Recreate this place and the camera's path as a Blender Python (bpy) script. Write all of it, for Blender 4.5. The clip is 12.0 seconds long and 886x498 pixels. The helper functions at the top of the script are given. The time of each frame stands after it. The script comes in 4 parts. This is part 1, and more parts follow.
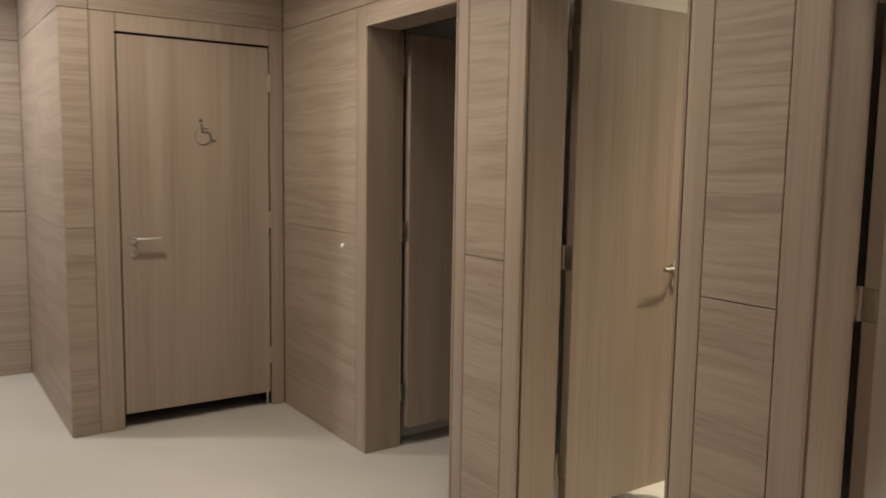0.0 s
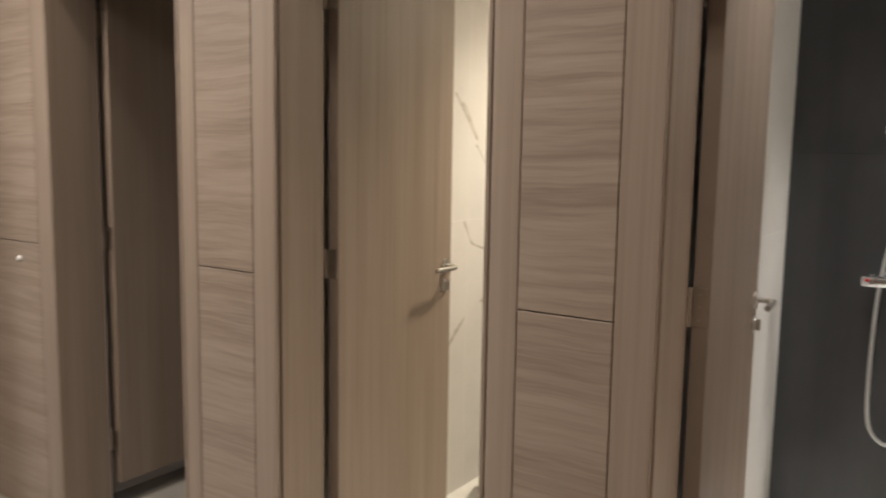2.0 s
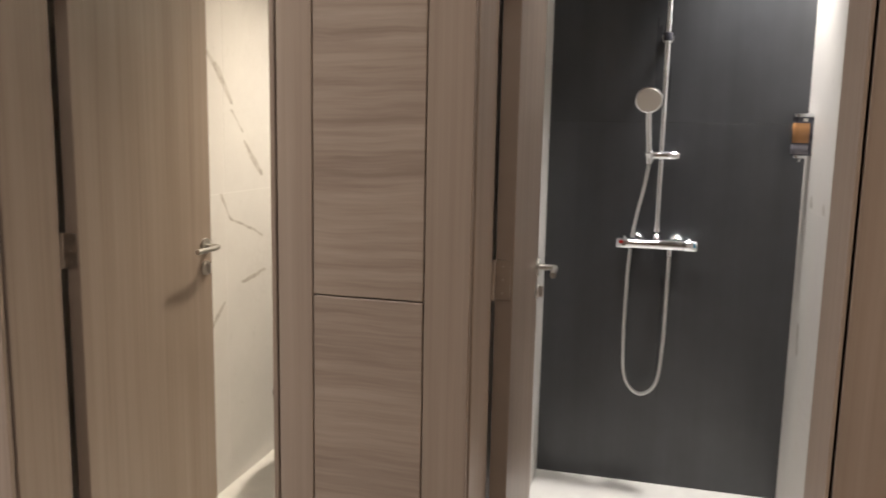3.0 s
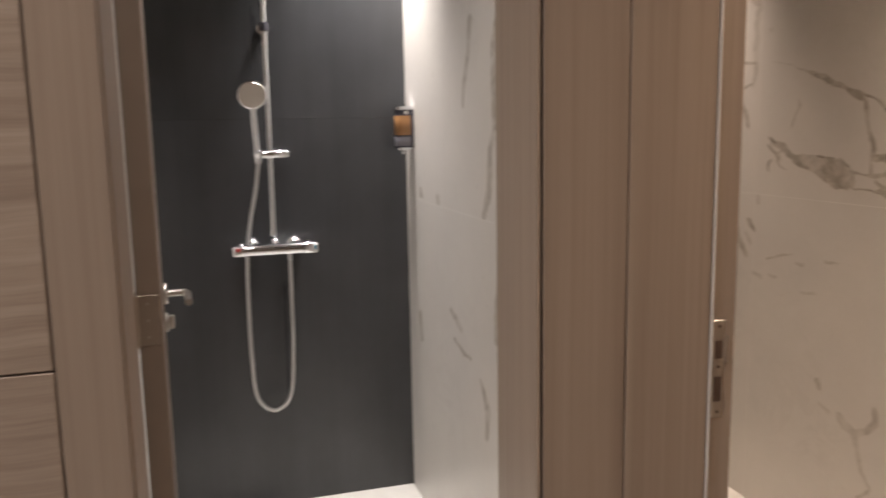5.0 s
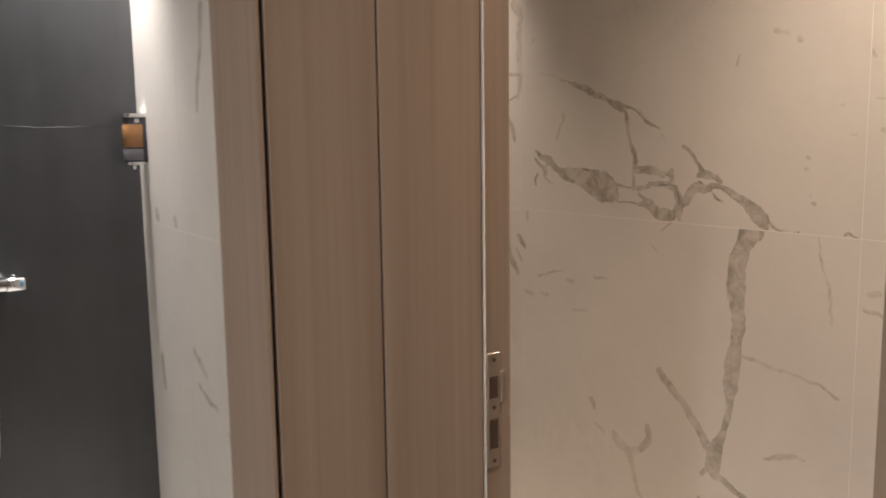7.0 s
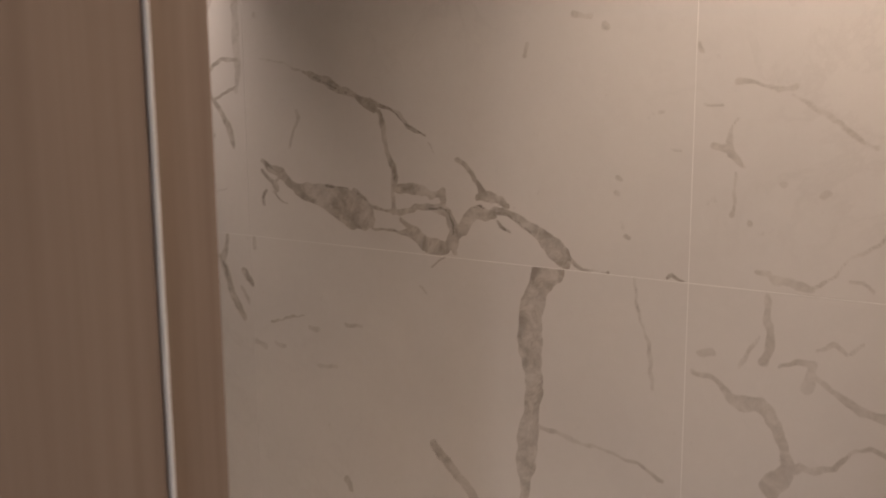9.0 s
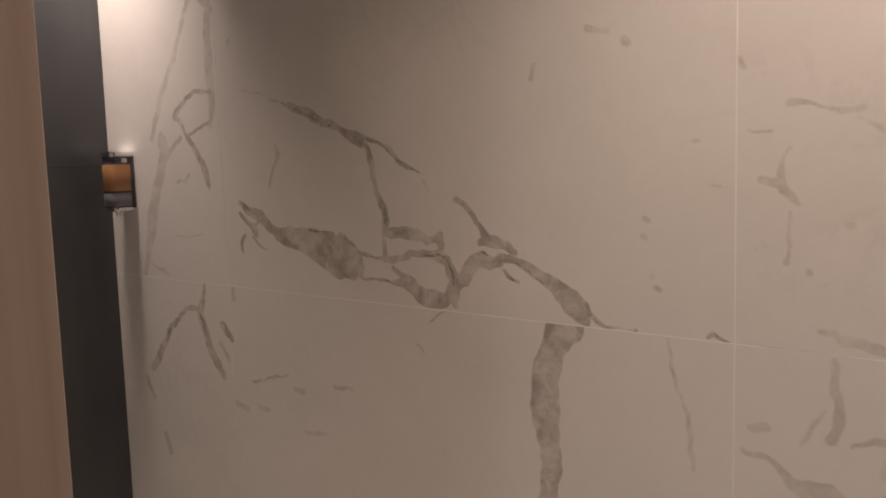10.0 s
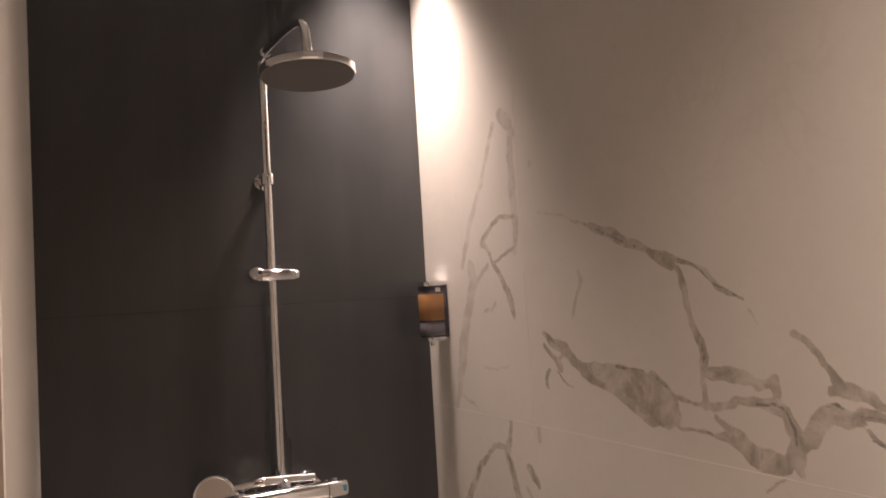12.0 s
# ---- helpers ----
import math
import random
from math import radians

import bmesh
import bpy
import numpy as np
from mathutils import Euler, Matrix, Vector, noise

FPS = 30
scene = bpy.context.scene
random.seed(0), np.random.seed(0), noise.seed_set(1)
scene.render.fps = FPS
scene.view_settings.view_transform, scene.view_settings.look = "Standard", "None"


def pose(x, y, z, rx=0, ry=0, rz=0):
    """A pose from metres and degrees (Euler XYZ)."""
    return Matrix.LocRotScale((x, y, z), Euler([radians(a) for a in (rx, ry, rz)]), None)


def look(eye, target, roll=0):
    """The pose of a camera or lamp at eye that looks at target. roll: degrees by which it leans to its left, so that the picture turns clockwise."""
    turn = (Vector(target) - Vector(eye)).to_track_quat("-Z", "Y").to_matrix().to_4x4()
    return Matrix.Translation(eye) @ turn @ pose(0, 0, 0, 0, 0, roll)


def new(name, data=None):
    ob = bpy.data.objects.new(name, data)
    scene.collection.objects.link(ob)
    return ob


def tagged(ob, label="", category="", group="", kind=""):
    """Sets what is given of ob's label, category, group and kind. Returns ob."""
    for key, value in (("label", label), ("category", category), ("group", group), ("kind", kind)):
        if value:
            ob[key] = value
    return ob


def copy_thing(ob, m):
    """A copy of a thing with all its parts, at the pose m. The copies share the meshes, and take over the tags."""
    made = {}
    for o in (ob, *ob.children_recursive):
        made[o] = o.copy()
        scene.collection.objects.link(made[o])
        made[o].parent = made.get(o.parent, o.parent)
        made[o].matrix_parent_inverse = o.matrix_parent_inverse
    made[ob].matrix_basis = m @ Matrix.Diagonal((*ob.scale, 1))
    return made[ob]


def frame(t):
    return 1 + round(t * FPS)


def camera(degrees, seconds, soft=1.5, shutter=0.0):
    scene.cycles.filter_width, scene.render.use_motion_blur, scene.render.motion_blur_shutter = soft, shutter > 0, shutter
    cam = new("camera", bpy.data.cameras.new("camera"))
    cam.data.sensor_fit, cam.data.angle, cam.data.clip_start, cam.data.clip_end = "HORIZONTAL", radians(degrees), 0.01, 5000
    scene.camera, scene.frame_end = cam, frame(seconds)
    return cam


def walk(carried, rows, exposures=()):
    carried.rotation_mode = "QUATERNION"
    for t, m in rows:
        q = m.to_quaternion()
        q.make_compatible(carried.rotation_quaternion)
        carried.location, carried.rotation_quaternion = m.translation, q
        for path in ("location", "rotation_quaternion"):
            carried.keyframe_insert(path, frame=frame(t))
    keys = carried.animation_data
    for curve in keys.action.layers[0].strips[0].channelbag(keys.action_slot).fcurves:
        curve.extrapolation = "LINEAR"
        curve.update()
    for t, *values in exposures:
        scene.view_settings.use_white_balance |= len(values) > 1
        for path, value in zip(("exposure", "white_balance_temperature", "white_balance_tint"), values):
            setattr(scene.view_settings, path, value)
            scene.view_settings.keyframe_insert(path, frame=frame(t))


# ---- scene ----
cam = camera(58.45, 12.0, soft=1.7, shutter=0.4)
walk(cam, [
    (0.0, pose(0.310, -0.373, 1.437, 83.71, -0.92, -34.38)),
    (0.5, pose(0.363, -0.196, 1.430, 84.22, 0.77, -38.85)),
    (1.0, pose(0.411, -0.088, 1.429, 82.70, -0.02, -44.24)),
    (1.5, pose(0.486, 0.032, 1.435, 82.78, -0.58, -49.04)),
    (2.0, pose(0.562, 0.157, 1.422, 83.30, -0.90, -55.76)),
    (2.5, pose(0.622, 0.273, 1.414, 82.25, -1.06, -66.81)),
    (4.5, pose(0.870, 0.510, 1.406, 81.45, 0.36, -94.53)),
    (5.0, pose(0.929, 0.557, 1.409, 81.38, 0.98, -106.53)),
    (5.5, pose(0.969, 0.582, 1.400, 81.68, 0.82, -114.71)),
    (6.0, pose(0.993, 0.582, 1.385, 82.37, 0.21, -120.04)),
    (6.5, pose(1.046, 0.521, 1.369, 82.73, -0.06, -121.75)),
    (6.7, pose(1.094, 0.461, 1.365, 82.90, 0.58, -121.60)),
    (8.3, pose(1.491, 0.149, 1.416, 81.86, 2.02, -133.59)),
    (8.5, pose(1.555, 0.111, 1.408, 81.93, 2.43, -136.59)),
    (9.0, pose(1.638, 0.007, 1.411, 82.11, 0.37, -141.90)),
    (9.5, pose(1.699, -0.109, 1.425, 82.83, 0.72, -143.37)),
    (10.0, pose(1.764, -0.182, 1.428, 84.08, 1.65, -141.52)),
    (10.5, pose(1.827, -0.252, 1.427, 84.87, 4.03, -139.60)),
    (11.0, pose(1.857, -0.346, 1.432, 85.27, 5.13, -131.19)),
    (11.5, pose(1.861, -0.377, 1.447, 90.17, 3.71, -120.38)),
    (12.0, pose(1.860, -0.386, 1.451, 93.41, 3.47, -116.50)),
], exposures=[(0.0, 0.18, 7000, 8), (0.5, 0.3, 6980, 8), (1.5, 0.25, 6900, 9), (2.5, 0.3, 6400, 10), (4.5, 0.18, 6500, 15), (5.5, 0.3, 6650, 13), (6.5, 0.27, 6600, 12), (8.5, 0.05, 6400, 17), (9.5, -0.17, 6250, 17), (11.0, -0.02, 6380, 18), (12.0, 0.2, 6520, 20)])

# world: no daylight reaches these rooms, only a trace of grey
world = bpy.data.worlds.new("world")
world.use_nodes = True
world.node_tree.nodes["Background"].inputs[0].default_value = (0.9, 0.95, 1.0, 1)
world.node_tree.nodes["Background"].inputs[1].default_value = 0.02
scene.world = world


def spot(name, place, target, watts, degrees, colour, size=0.08, blend=0.6):
    data = bpy.data.lights.new(name, "SPOT")
    data.energy, data.spot_size, data.spot_blend = watts, radians(degrees), blend
    data.color, data.shadow_soft_size = colour, size
    ob = new(name, data)
    ob.matrix_world = look(place, target)
    return ob


WARM, NEUTRAL, CLEAR, COOL = (1.0, 0.79, 0.60), (1.0, 0.91, 0.82), (1.0, 0.955, 0.90), (0.95, 0.96, 1.0)
CEILING = 2.80
# downlights and added fill lamps, all out of view: place, watts, cone, colour, softness of the cone
DOWNLIGHTS_AND_FILLS = [
    ((1.70, 2.58, 2.80), 34, 105, NEUTRAL, 1.0),
    ((1.70, 1.46, 2.80), 38, 105, NEUTRAL, 1.0),
    ((1.70, 0.50, 2.80), 42, 105, NEUTRAL, 1.0),
    ((-0.15, 4.60, 2.80), 205, 168, COOL, 0.6),
    # next three: unseen wide fills added to brighten the passage, its door and piers
    ((0.80, 2.85, 2.80), 122, 168, NEUTRAL, 0.6),
    ((0.60, 1.95, 2.80), 30, 168, NEUTRAL, 0.6),
    ((0.20, -1.20, 2.80), 34, 168, NEUTRAL, 0.6),
    ((3.62, 1.13, 2.50), 180, 122, (1.0, 0.88, 0.70), 0.9),
    ((3.73, -0.02, 2.50), 180, 86, CLEAR, 1.0),
    # unseen fill added to brighten the third cubicle's door leaf and marble
    ((2.80, 0.42, 2.50), 38, 108, CLEAR, 0.9),
    ((3.73, -1.185, 2.50), 122, 84, (1.0, 0.825, 0.675), 1.0),
    ((1.85, -0.95, 2.50), 86, 124, WARM, 0.8),
]
for (lx, ly, lz), watts, cone, colour, blend in DOWNLIGHTS_AND_FILLS:
    spot("downlight_and_fill_lamp", (lx, ly, lz - 0.02), (lx, ly, 0), watts, cone, colour, blend=blend)


# ---- materials ----
class Nodes:
    """A small wrapper that builds a node material."""

    def __init__(self, name):
        self.mat = bpy.data.materials.new(name)
        self.mat.use_nodes = True
        self.tree = self.mat.node_tree
        self.bsdf = self.tree.nodes["Principled BSDF"]

    def add(self, kind, links=(), operation="", clamp=False, blend="", attribute=""):
        node = self.tree.nodes.new(kind)
        if operation:
            node.operation = operation
        if clamp:
            node.use_clamp = True
        if blend:
            node.data_type, node.blend_type = "RGBA", blend
        if attribute:
            node.attribute_name = attribute
        for socket, value in dict(links).items():
            self.link(value, node.inputs[socket])
        return node

    def link(self, value, socket):
        if isinstance(value, bpy.types.NodeSocket):
            self.tree.links.new(value, socket)
        else:
            socket.default_value = value

    def math(self, op, a, b=0.0, c=0.0, clamp=False):
        return self.add("ShaderNodeMath", {0: a, 1: b, 2: c}, operation=op, clamp=clamp).outputs[0]

    def ramp(self, value, stops):
        node = self.add("ShaderNodeValToRGB", {0: value})
        points = node.color_ramp.elements
        while len(points) < len(stops):
            points.new(0.5)
        for point, (at, colour) in zip(points, stops):
            point.position, point.color = at, (*colour, 1)
        return node.outputs[0]

    def mix(self, fac, a, b, blend="MIX"):
        node = self.add("ShaderNodeMix", blend=blend)
        self.link(fac, node.inputs[0])
        for socket, value in ((node.inputs[6], a), (node.inputs[7], b)):
            self.link((*value, 1) if isinstance(value, tuple) and len(value) == 3 else value, socket)
        return node.outputs[2]

    def coords(self, scale=(1, 1, 1), vary=0.0):
        co = self.add("ShaderNodeTexCoord").outputs["Object"]
        if vary:
            shift = self.math("MULTIPLY", self.add("ShaderNodeObjectInfo").outputs["Random"], vary)
            co = self.add("ShaderNodeVectorMath", {0: co, 1: shift}, operation="ADD").outputs[0]
        return self.add("ShaderNodeMapping", {"Vector": co, "Scale": scale}).outputs[0]

    def noise(self, co, scale, detail=4.0, rough=0.5, distort=0.0):
        return self.add("ShaderNodeTexNoise", {"Vector": co, "Scale": scale, "Detail": detail, "Roughness": rough, "Distortion": distort}).outputs[0]

    def bump(self, height, strength, distance):
        node = self.add("ShaderNodeBump", {"Height": height, "Strength": strength, "Distance": distance})
        self.tree.links.new(node.outputs[0], self.bsdf.inputs["Normal"])

    def finish(self, colour=None, rough=None, metal=0.0, spec=0.5, coat=0.0):
        if colour is not None:
            self.link((*colour, 1) if isinstance(colour, tuple) and len(colour) == 3 else colour, self.bsdf.inputs["Base Color"])
        if rough is not None:
            self.link(rough, self.bsdf.inputs["Roughness"])
        self.bsdf.inputs["Metallic"].default_value = metal
        self.bsdf.inputs["Specular IOR Level"].default_value = spec
        self.bsdf.inputs["Coat Weight"].default_value = coat
        return self.mat


WOOD_DARK, WOOD_MID, WOOD_LIGHT = (0.225, 0.172, 0.135), (0.288, 0.226, 0.180), (0.342, 0.276, 0.223)


def wood_upright(name="wood_upright_grain"):
    """Pale brown laminate with fine upright grain."""
    n = Nodes(name)
    broad = n.noise(n.coords((9, 9, 0.35), 17.0), 1.0, 3.0, 0.55, 0.3)
    fine = n.noise(n.coords((75, 75, 1.1), 17.0), 1.0, 4.0, 0.6)
    value = n.math("ADD", n.math("MULTIPLY", broad, 0.6), n.math("MULTIPLY", fine, 0.4))
    colour = n.ramp(value, [(0.31, WOOD_DARK), (0.5, WOOD_MID), (0.70, WOOD_LIGHT)])
    smear = n.noise(n.coords((2.5, 2.5, 1.2), 5.0), 1.0, 3.0)
    rough = n.math("MULTIPLY_ADD", smear, 0.22, 0.30)
    n.bump(fine, 0.12, 0.002)
    return n.finish(colour, rough, spec=0.4)


def wood_level(name="wood_level_grain"):
    """The same laminate laid with its wavy grain lying level."""
    n = Nodes(name)
    wander = n.noise(n.coords((2.2, 2.2, 2.0), 9.0), 1.0, 3.0)
    co = n.coords((0.75, 0.75, 18.0), 23.0)
    shift = n.add("ShaderNodeCombineXYZ", {2: n.math("MULTIPLY", wander, 0.9)}).outputs[0]
    co = n.add("ShaderNodeVectorMath", {0: co, 1: shift}, operation="ADD").outputs[0]
    broad = n.noise(co, 1.0, 2.0, 0.5, 0.35)
    fine = n.noise(co, 4.6, 5.0, 0.66, 0.15)
    # dark edge below each pale band
    line = n.math("PINGPONG", n.math("MULTIPLY", broad, 9.0), 1.0)
    value = n.math("ADD", n.math("MULTIPLY", broad, 0.36), n.math("MULTIPLY", fine, 0.52))
    value = n.math("MULTIPLY_ADD", line, 0.07, value)
    colour = n.ramp(value, [(0.35, WOOD_DARK), (0.48, WOOD_MID), (0.62, WOOD_LIGHT)])
    n.bump(fine, 0.15, 0.002)
    return n.finish(colour, n.math("MULTIPLY_ADD", fine, 0.2, 0.34), spec=0.4)


def marble(name, drawn):
    """Large-format marble-look porcelain: pale ground, grey-olive veins. drawn: the vein field lies on the mesh."""
    n = Nodes(name)
    co = n.coords((1, 1, 1))
    cloud = n.noise(co, 2.3, 6.0, 0.6)
    ground = n.ramp(cloud, [(0.25, (0.63, 0.605, 0.575)), (0.75, (0.74, 0.72, 0.695))])
    speck = n.ramp(n.noise(co, 21.0, 3.0, 0.6), [(0.68, (0, 0, 0)), (0.74, (1, 1, 1))])
    faint = n.math("MULTIPLY", speck, 0.2)
    colour = n.mix(faint, ground, (0.34, 0.31, 0.28))
    mottle = n.noise(co, 46.0, 4.0, 0.7)
    colour = n.mix(n.math("MULTIPLY_ADD", mottle, 0.26, -0.07, True), colour, (0.52, 0.49, 0.45))
    warm = n.ramp(n.noise(co, 1.15, 3.0, 0.55), [(0.42, (0, 0, 0)), (0.62, (1, 1, 1))])
    colour = n.mix(n.math("MULTIPLY", warm, 0.22), colour, (0.66, 0.61, 0.53))
    # faint smoky hairlines in patches
    ridge = n.math("ABSOLUTE", n.math("SUBTRACT", n.noise(co, 4.2, 7.0, 0.62, 0.4), 0.5))
    ridge = n.math("SUBTRACT", 1.0, n.math("MULTIPLY", ridge, 32.0), clamp=True)
    patch = n.ramp(n.noise(co, 1.9, 3.0, 0.6), [(0.50, (0, 0, 0)), (0.66, (1, 1, 1))])
    colour = n.mix(n.math("MULTIPLY", n.math("MULTIPLY", ridge, patch), 0.11), colour, (0.36, 0.33, 0.30))
    grain = n.noise(co, 420.0, 2.0)
    colour = n.mix(n.math("MULTIPLY_ADD", grain, 0.10, -0.02, True), colour, (0.50, 0.47, 0.44))
    if drawn:
        field = n.add("ShaderNodeAttribute", attribute="vein").outputs["Fac"]
        ragged = n.math("MULTIPLY_ADD", n.noise(co, 46.0, 6.0, 0.75), 2.0, -1.0)
        edge = n.math("ADD", field, ragged)
        body = n.math("SUBTRACT", 1.0, n.math("MULTIPLY", n.math("SUBTRACT", edge, 0.72), 1.9), clamp=True)
        inner = n.noise(co, 24.0, 5.0, 0.7, 0.5)
        tone = n.ramp(inner, [(0.36, (0.27, 0.235, 0.20)), (0.50, (0.40, 0.36, 0.312)), (0.62, (0.54, 0.50, 0.45))])
        worn = n.ramp(n.noise(co, 13.0, 5.0, 0.65), [(0.36, (0.5, 0.5, 0.5)), (0.56, (1, 1, 1))])
        colour = n.mix(n.math("MULTIPLY", n.math("MULTIPLY", body, worn), 0.90), colour, tone)
        # pale, half-clear veins
        soft = n.math("ADD", n.add("ShaderNodeAttribute", attribute="pale_vein").outputs["Fac"], n.math("MULTIPLY_ADD", n.noise(co, 36.0, 6.0, 0.75), 2.2, -1.0))
        soft = n.math("SUBTRACT", 1.0, n.math("MULTIPLY", n.math("SUBTRACT", soft, 0.55), 1.3), clamp=True)
        colour = n.mix(n.math("MULTIPLY", n.math("MULTIPLY", soft, worn), 0.56), colour, tone)
        # thin dark cracks that run along the broad veins
        fine = n.add("ShaderNodeAttribute", attribute="crack").outputs["Fac"]
        fine = n.math("ADD", fine, n.math("MULTIPLY_ADD", n.noise(co, 55.0, 4.0, 0.7), 2.4, -1.2))
        line = n.math("SUBTRACT", 1.0, n.math("MULTIPLY", n.math("SUBTRACT", fine, 0.55), 2.2), clamp=True)
        colour = n.mix(n.math("MULTIPLY", line, 0.75), colour, (0.16, 0.14, 0.12))
    smear = n.noise(n.coords((1.4, 1.4, 0.7)), 2.0, 3.0)
    n.bump(cloud, 0.03, 0.002)
    return n.finish(colour, n.math("MULTIPLY_ADD", smear, 0.14, 0.285), spec=0.5)


def dark_stone():
    n = Nodes("anthracite_slab")
    co = n.coords((1, 1, 1), 3.0)
    streak = n.noise(n.coords((7, 7, 0.5)), 1.0, 4.0, 0.6)
    cloud = n.noise(co, 3.0, 5.0, 0.6)
    colour = n.ramp(n.math("ADD", n.math("MULTIPLY", streak, 0.5), n.math("MULTIPLY", cloud, 0.5)), [(0.35, (0.035, 0.037, 0.040)), (0.7, (0.062, 0.064, 0.069))])
    rough = n.math("MULTIPLY_ADD", streak, 0.13, 0.23)
    n.bump(n.noise(co, 60.0, 3.0), 0.06, 0.001)
    return n.finish(colour, rough, spec=0.5)


def resin_floor():
    n = Nodes("pale_resin_floor")
    co = n.coords()
    cloud = n.noise(co, 1.1, 5.0, 0.6)
    speck = n.noise(co, 160.0, 2.0)
    colour = n.ramp(cloud, [(0.3, (0.37, 0.345, 0.315)), (0.7, (0.44, 0.415, 0.38))])
    colour = n.mix(n.math("MULTIPLY", speck, 0.12), colour, (0.30, 0.275, 0.25))
    n.bump(speck, 0.05, 0.001)
    return n.finish(colour, n.math("MULTIPLY_ADD", cloud, 0.20, 0.285), spec=0.45)


def plaster():
    n = Nodes("white_ceiling_paint")
    grain = n.noise(n.coords(), 90.0, 3.0)
    n.bump(grain, 0.15, 0.001)
    return n.finish(n.ramp(n.noise(n.coords(), 1.5), [(0.3, (0.76, 0.75, 0.73)), (0.7, (0.80, 0.79, 0.77))]), 0.8)


def metal(name, colour, rough, spread=0.12):
    n = Nodes(name)
    return n.finish(colour, n.math("MULTIPLY_ADD", n.noise(n.coords(), 45.0, 3.0), spread, rough), metal=1.0)


def plain(name, colour, rough, spec=0.5, coat=0.0, spread=0.08):
    n = Nodes(name)
    tint = n.noise(n.coords((1, 1, 1), 3.0), 14.0, 3.0)
    low = tuple(c * 0.92 for c in colour)
    return n.finish(n.ramp(tint, [(0.3, low), (0.7, colour)]), n.math("MULTIPLY_ADD", tint, spread, rough), spec=spec, coat=coat)


M_UP, M_LEVEL = wood_upright(), wood_level()
M_EDGE = plain("brown_edge_band", (0.29, 0.225, 0.18), 0.45)
M_MARBLE, M_VEINED = marble("marble_porcelain", False), marble("marble_porcelain_veined", True)
M_DARK, M_FLOOR, M_PLASTER = dark_stone(), resin_floor(), plaster()
M_CHROME = metal("chrome", (0.84, 0.86, 0.89), 0.02, 0.05)
M_STEEL = metal("brushed_steel", (0.62, 0.59, 0.55), 0.285)
M_HINGE = metal("satin_nickel", (0.50, 0.44, 0.38), 0.36)
M_HOSE = metal("metal_hose", (0.70, 0.70, 0.70), 0.285)
M_GAP = plain("dark_joint", (0.020, 0.016, 0.013), 0.9)
M_GROUT = plain("pale_grout", (0.84, 0.82, 0.79), 0.7)
M_TRAY = plain("white_shower_floor", (0.76, 0.74, 0.70), 0.35)
M_SOAP = plain("amber_soap_window", (0.36, 0.18, 0.075), 0.18, coat=0.2)
M_CASE = plain("dark_plastic_case", (0.06, 0.06, 0.075), 0.18)
M_COVER = plain("grey_plastic_cover", (0.17, 0.165, 0.19), 0.25)
# wood brown darkened for the shade inside the strike holes; its screws share it
M_HOLE = plain("recess_shade_brown", (0.075, 0.045, 0.03), 0.8)
M_RED = plain("red_mark", (0.55, 0.03, 0.03), 0.4)
M_BLUE = plain("blue_mark", (0.10, 0.35, 0.5), 0.4)
M_CERAMIC = plain("white_ceramic", (0.80, 0.79, 0.76), 0.10, coat=0.3, spread=0.03)
M_SEAT = plain("black_gloss_seat", (0.025, 0.022, 0.02), 0.16)
M_SIGN = plain("engraved_sign", (0.105, 0.078, 0.058), 0.5)
M_NOZZLE = plain("grey_nozzle_plate", (0.16, 0.15, 0.145), 0.45)
M_WHITE = plain("white_plastic", (0.82, 0.81, 0.79), 0.4)
M_LENS = Nodes("lamp_lens")
M_LENS.bsdf.inputs["Emission Color"].default_value = (1.0, 0.88, 0.74, 1)
M_LENS.bsdf.inputs["Emission Strength"].default_value = 6.0
M_LENS = M_LENS.finish((0.9, 0.88, 0.84), 0.4)


# ---- mesh helpers ----
def finish_mesh(name, bm, material, smooth=False):
    me = bpy.data.meshes.new(name)
    bmesh.ops.recalc_face_normals(bm, faces=bm.faces)
    bm.to_mesh(me)
    bm.free()
    if material:
        me.materials.append(material)
    if smooth:
        me.shade_smooth()
        me.set_sharp_from_angle(angle=radians(38))
    return me


def part(name, bm, material, parent=None, label="", smooth=False, m=None):
    ob = new(name, finish_mesh(name, bm, material, smooth))
    if parent is not None:
        ob.parent = parent
    if m is not None:
        ob.matrix_basis = m
    return tagged(ob, label)


def empty(name, m=None):
    ob = new(name)
    ob.empty_display_size = 0.1
    if m is not None:
        ob.matrix_basis = m
    return ob


def box(x0, x1, y0, y1, z0, z1, bevel=0.0, bm=None, segments=1):
    bm = bm or bmesh.new()
    made = bmesh.ops.create_cube(bm, size=1.0)["verts"]
    for v in made:
        v.co = Vector((x0 + (v.co.x + 0.5) * (x1 - x0), y0 + (v.co.y + 0.5) * (y1 - y0), z0 + (v.co.z + 0.5) * (z1 - z0)))
    if bevel:
        edges = list({e for v in made for e in v.link_edges})
        bmesh.ops.bevel(bm, geom=edges, offset=bevel, segments=segments, affect="EDGES", profile=0.5)
    return bm


def frame_of(a, b):
    a, b = Vector(a), Vector(b)
    return Matrix.Translation((a + b) / 2) @ (b - a).to_track_quat("Z", "Y").to_matrix().to_4x4(), (b - a).length


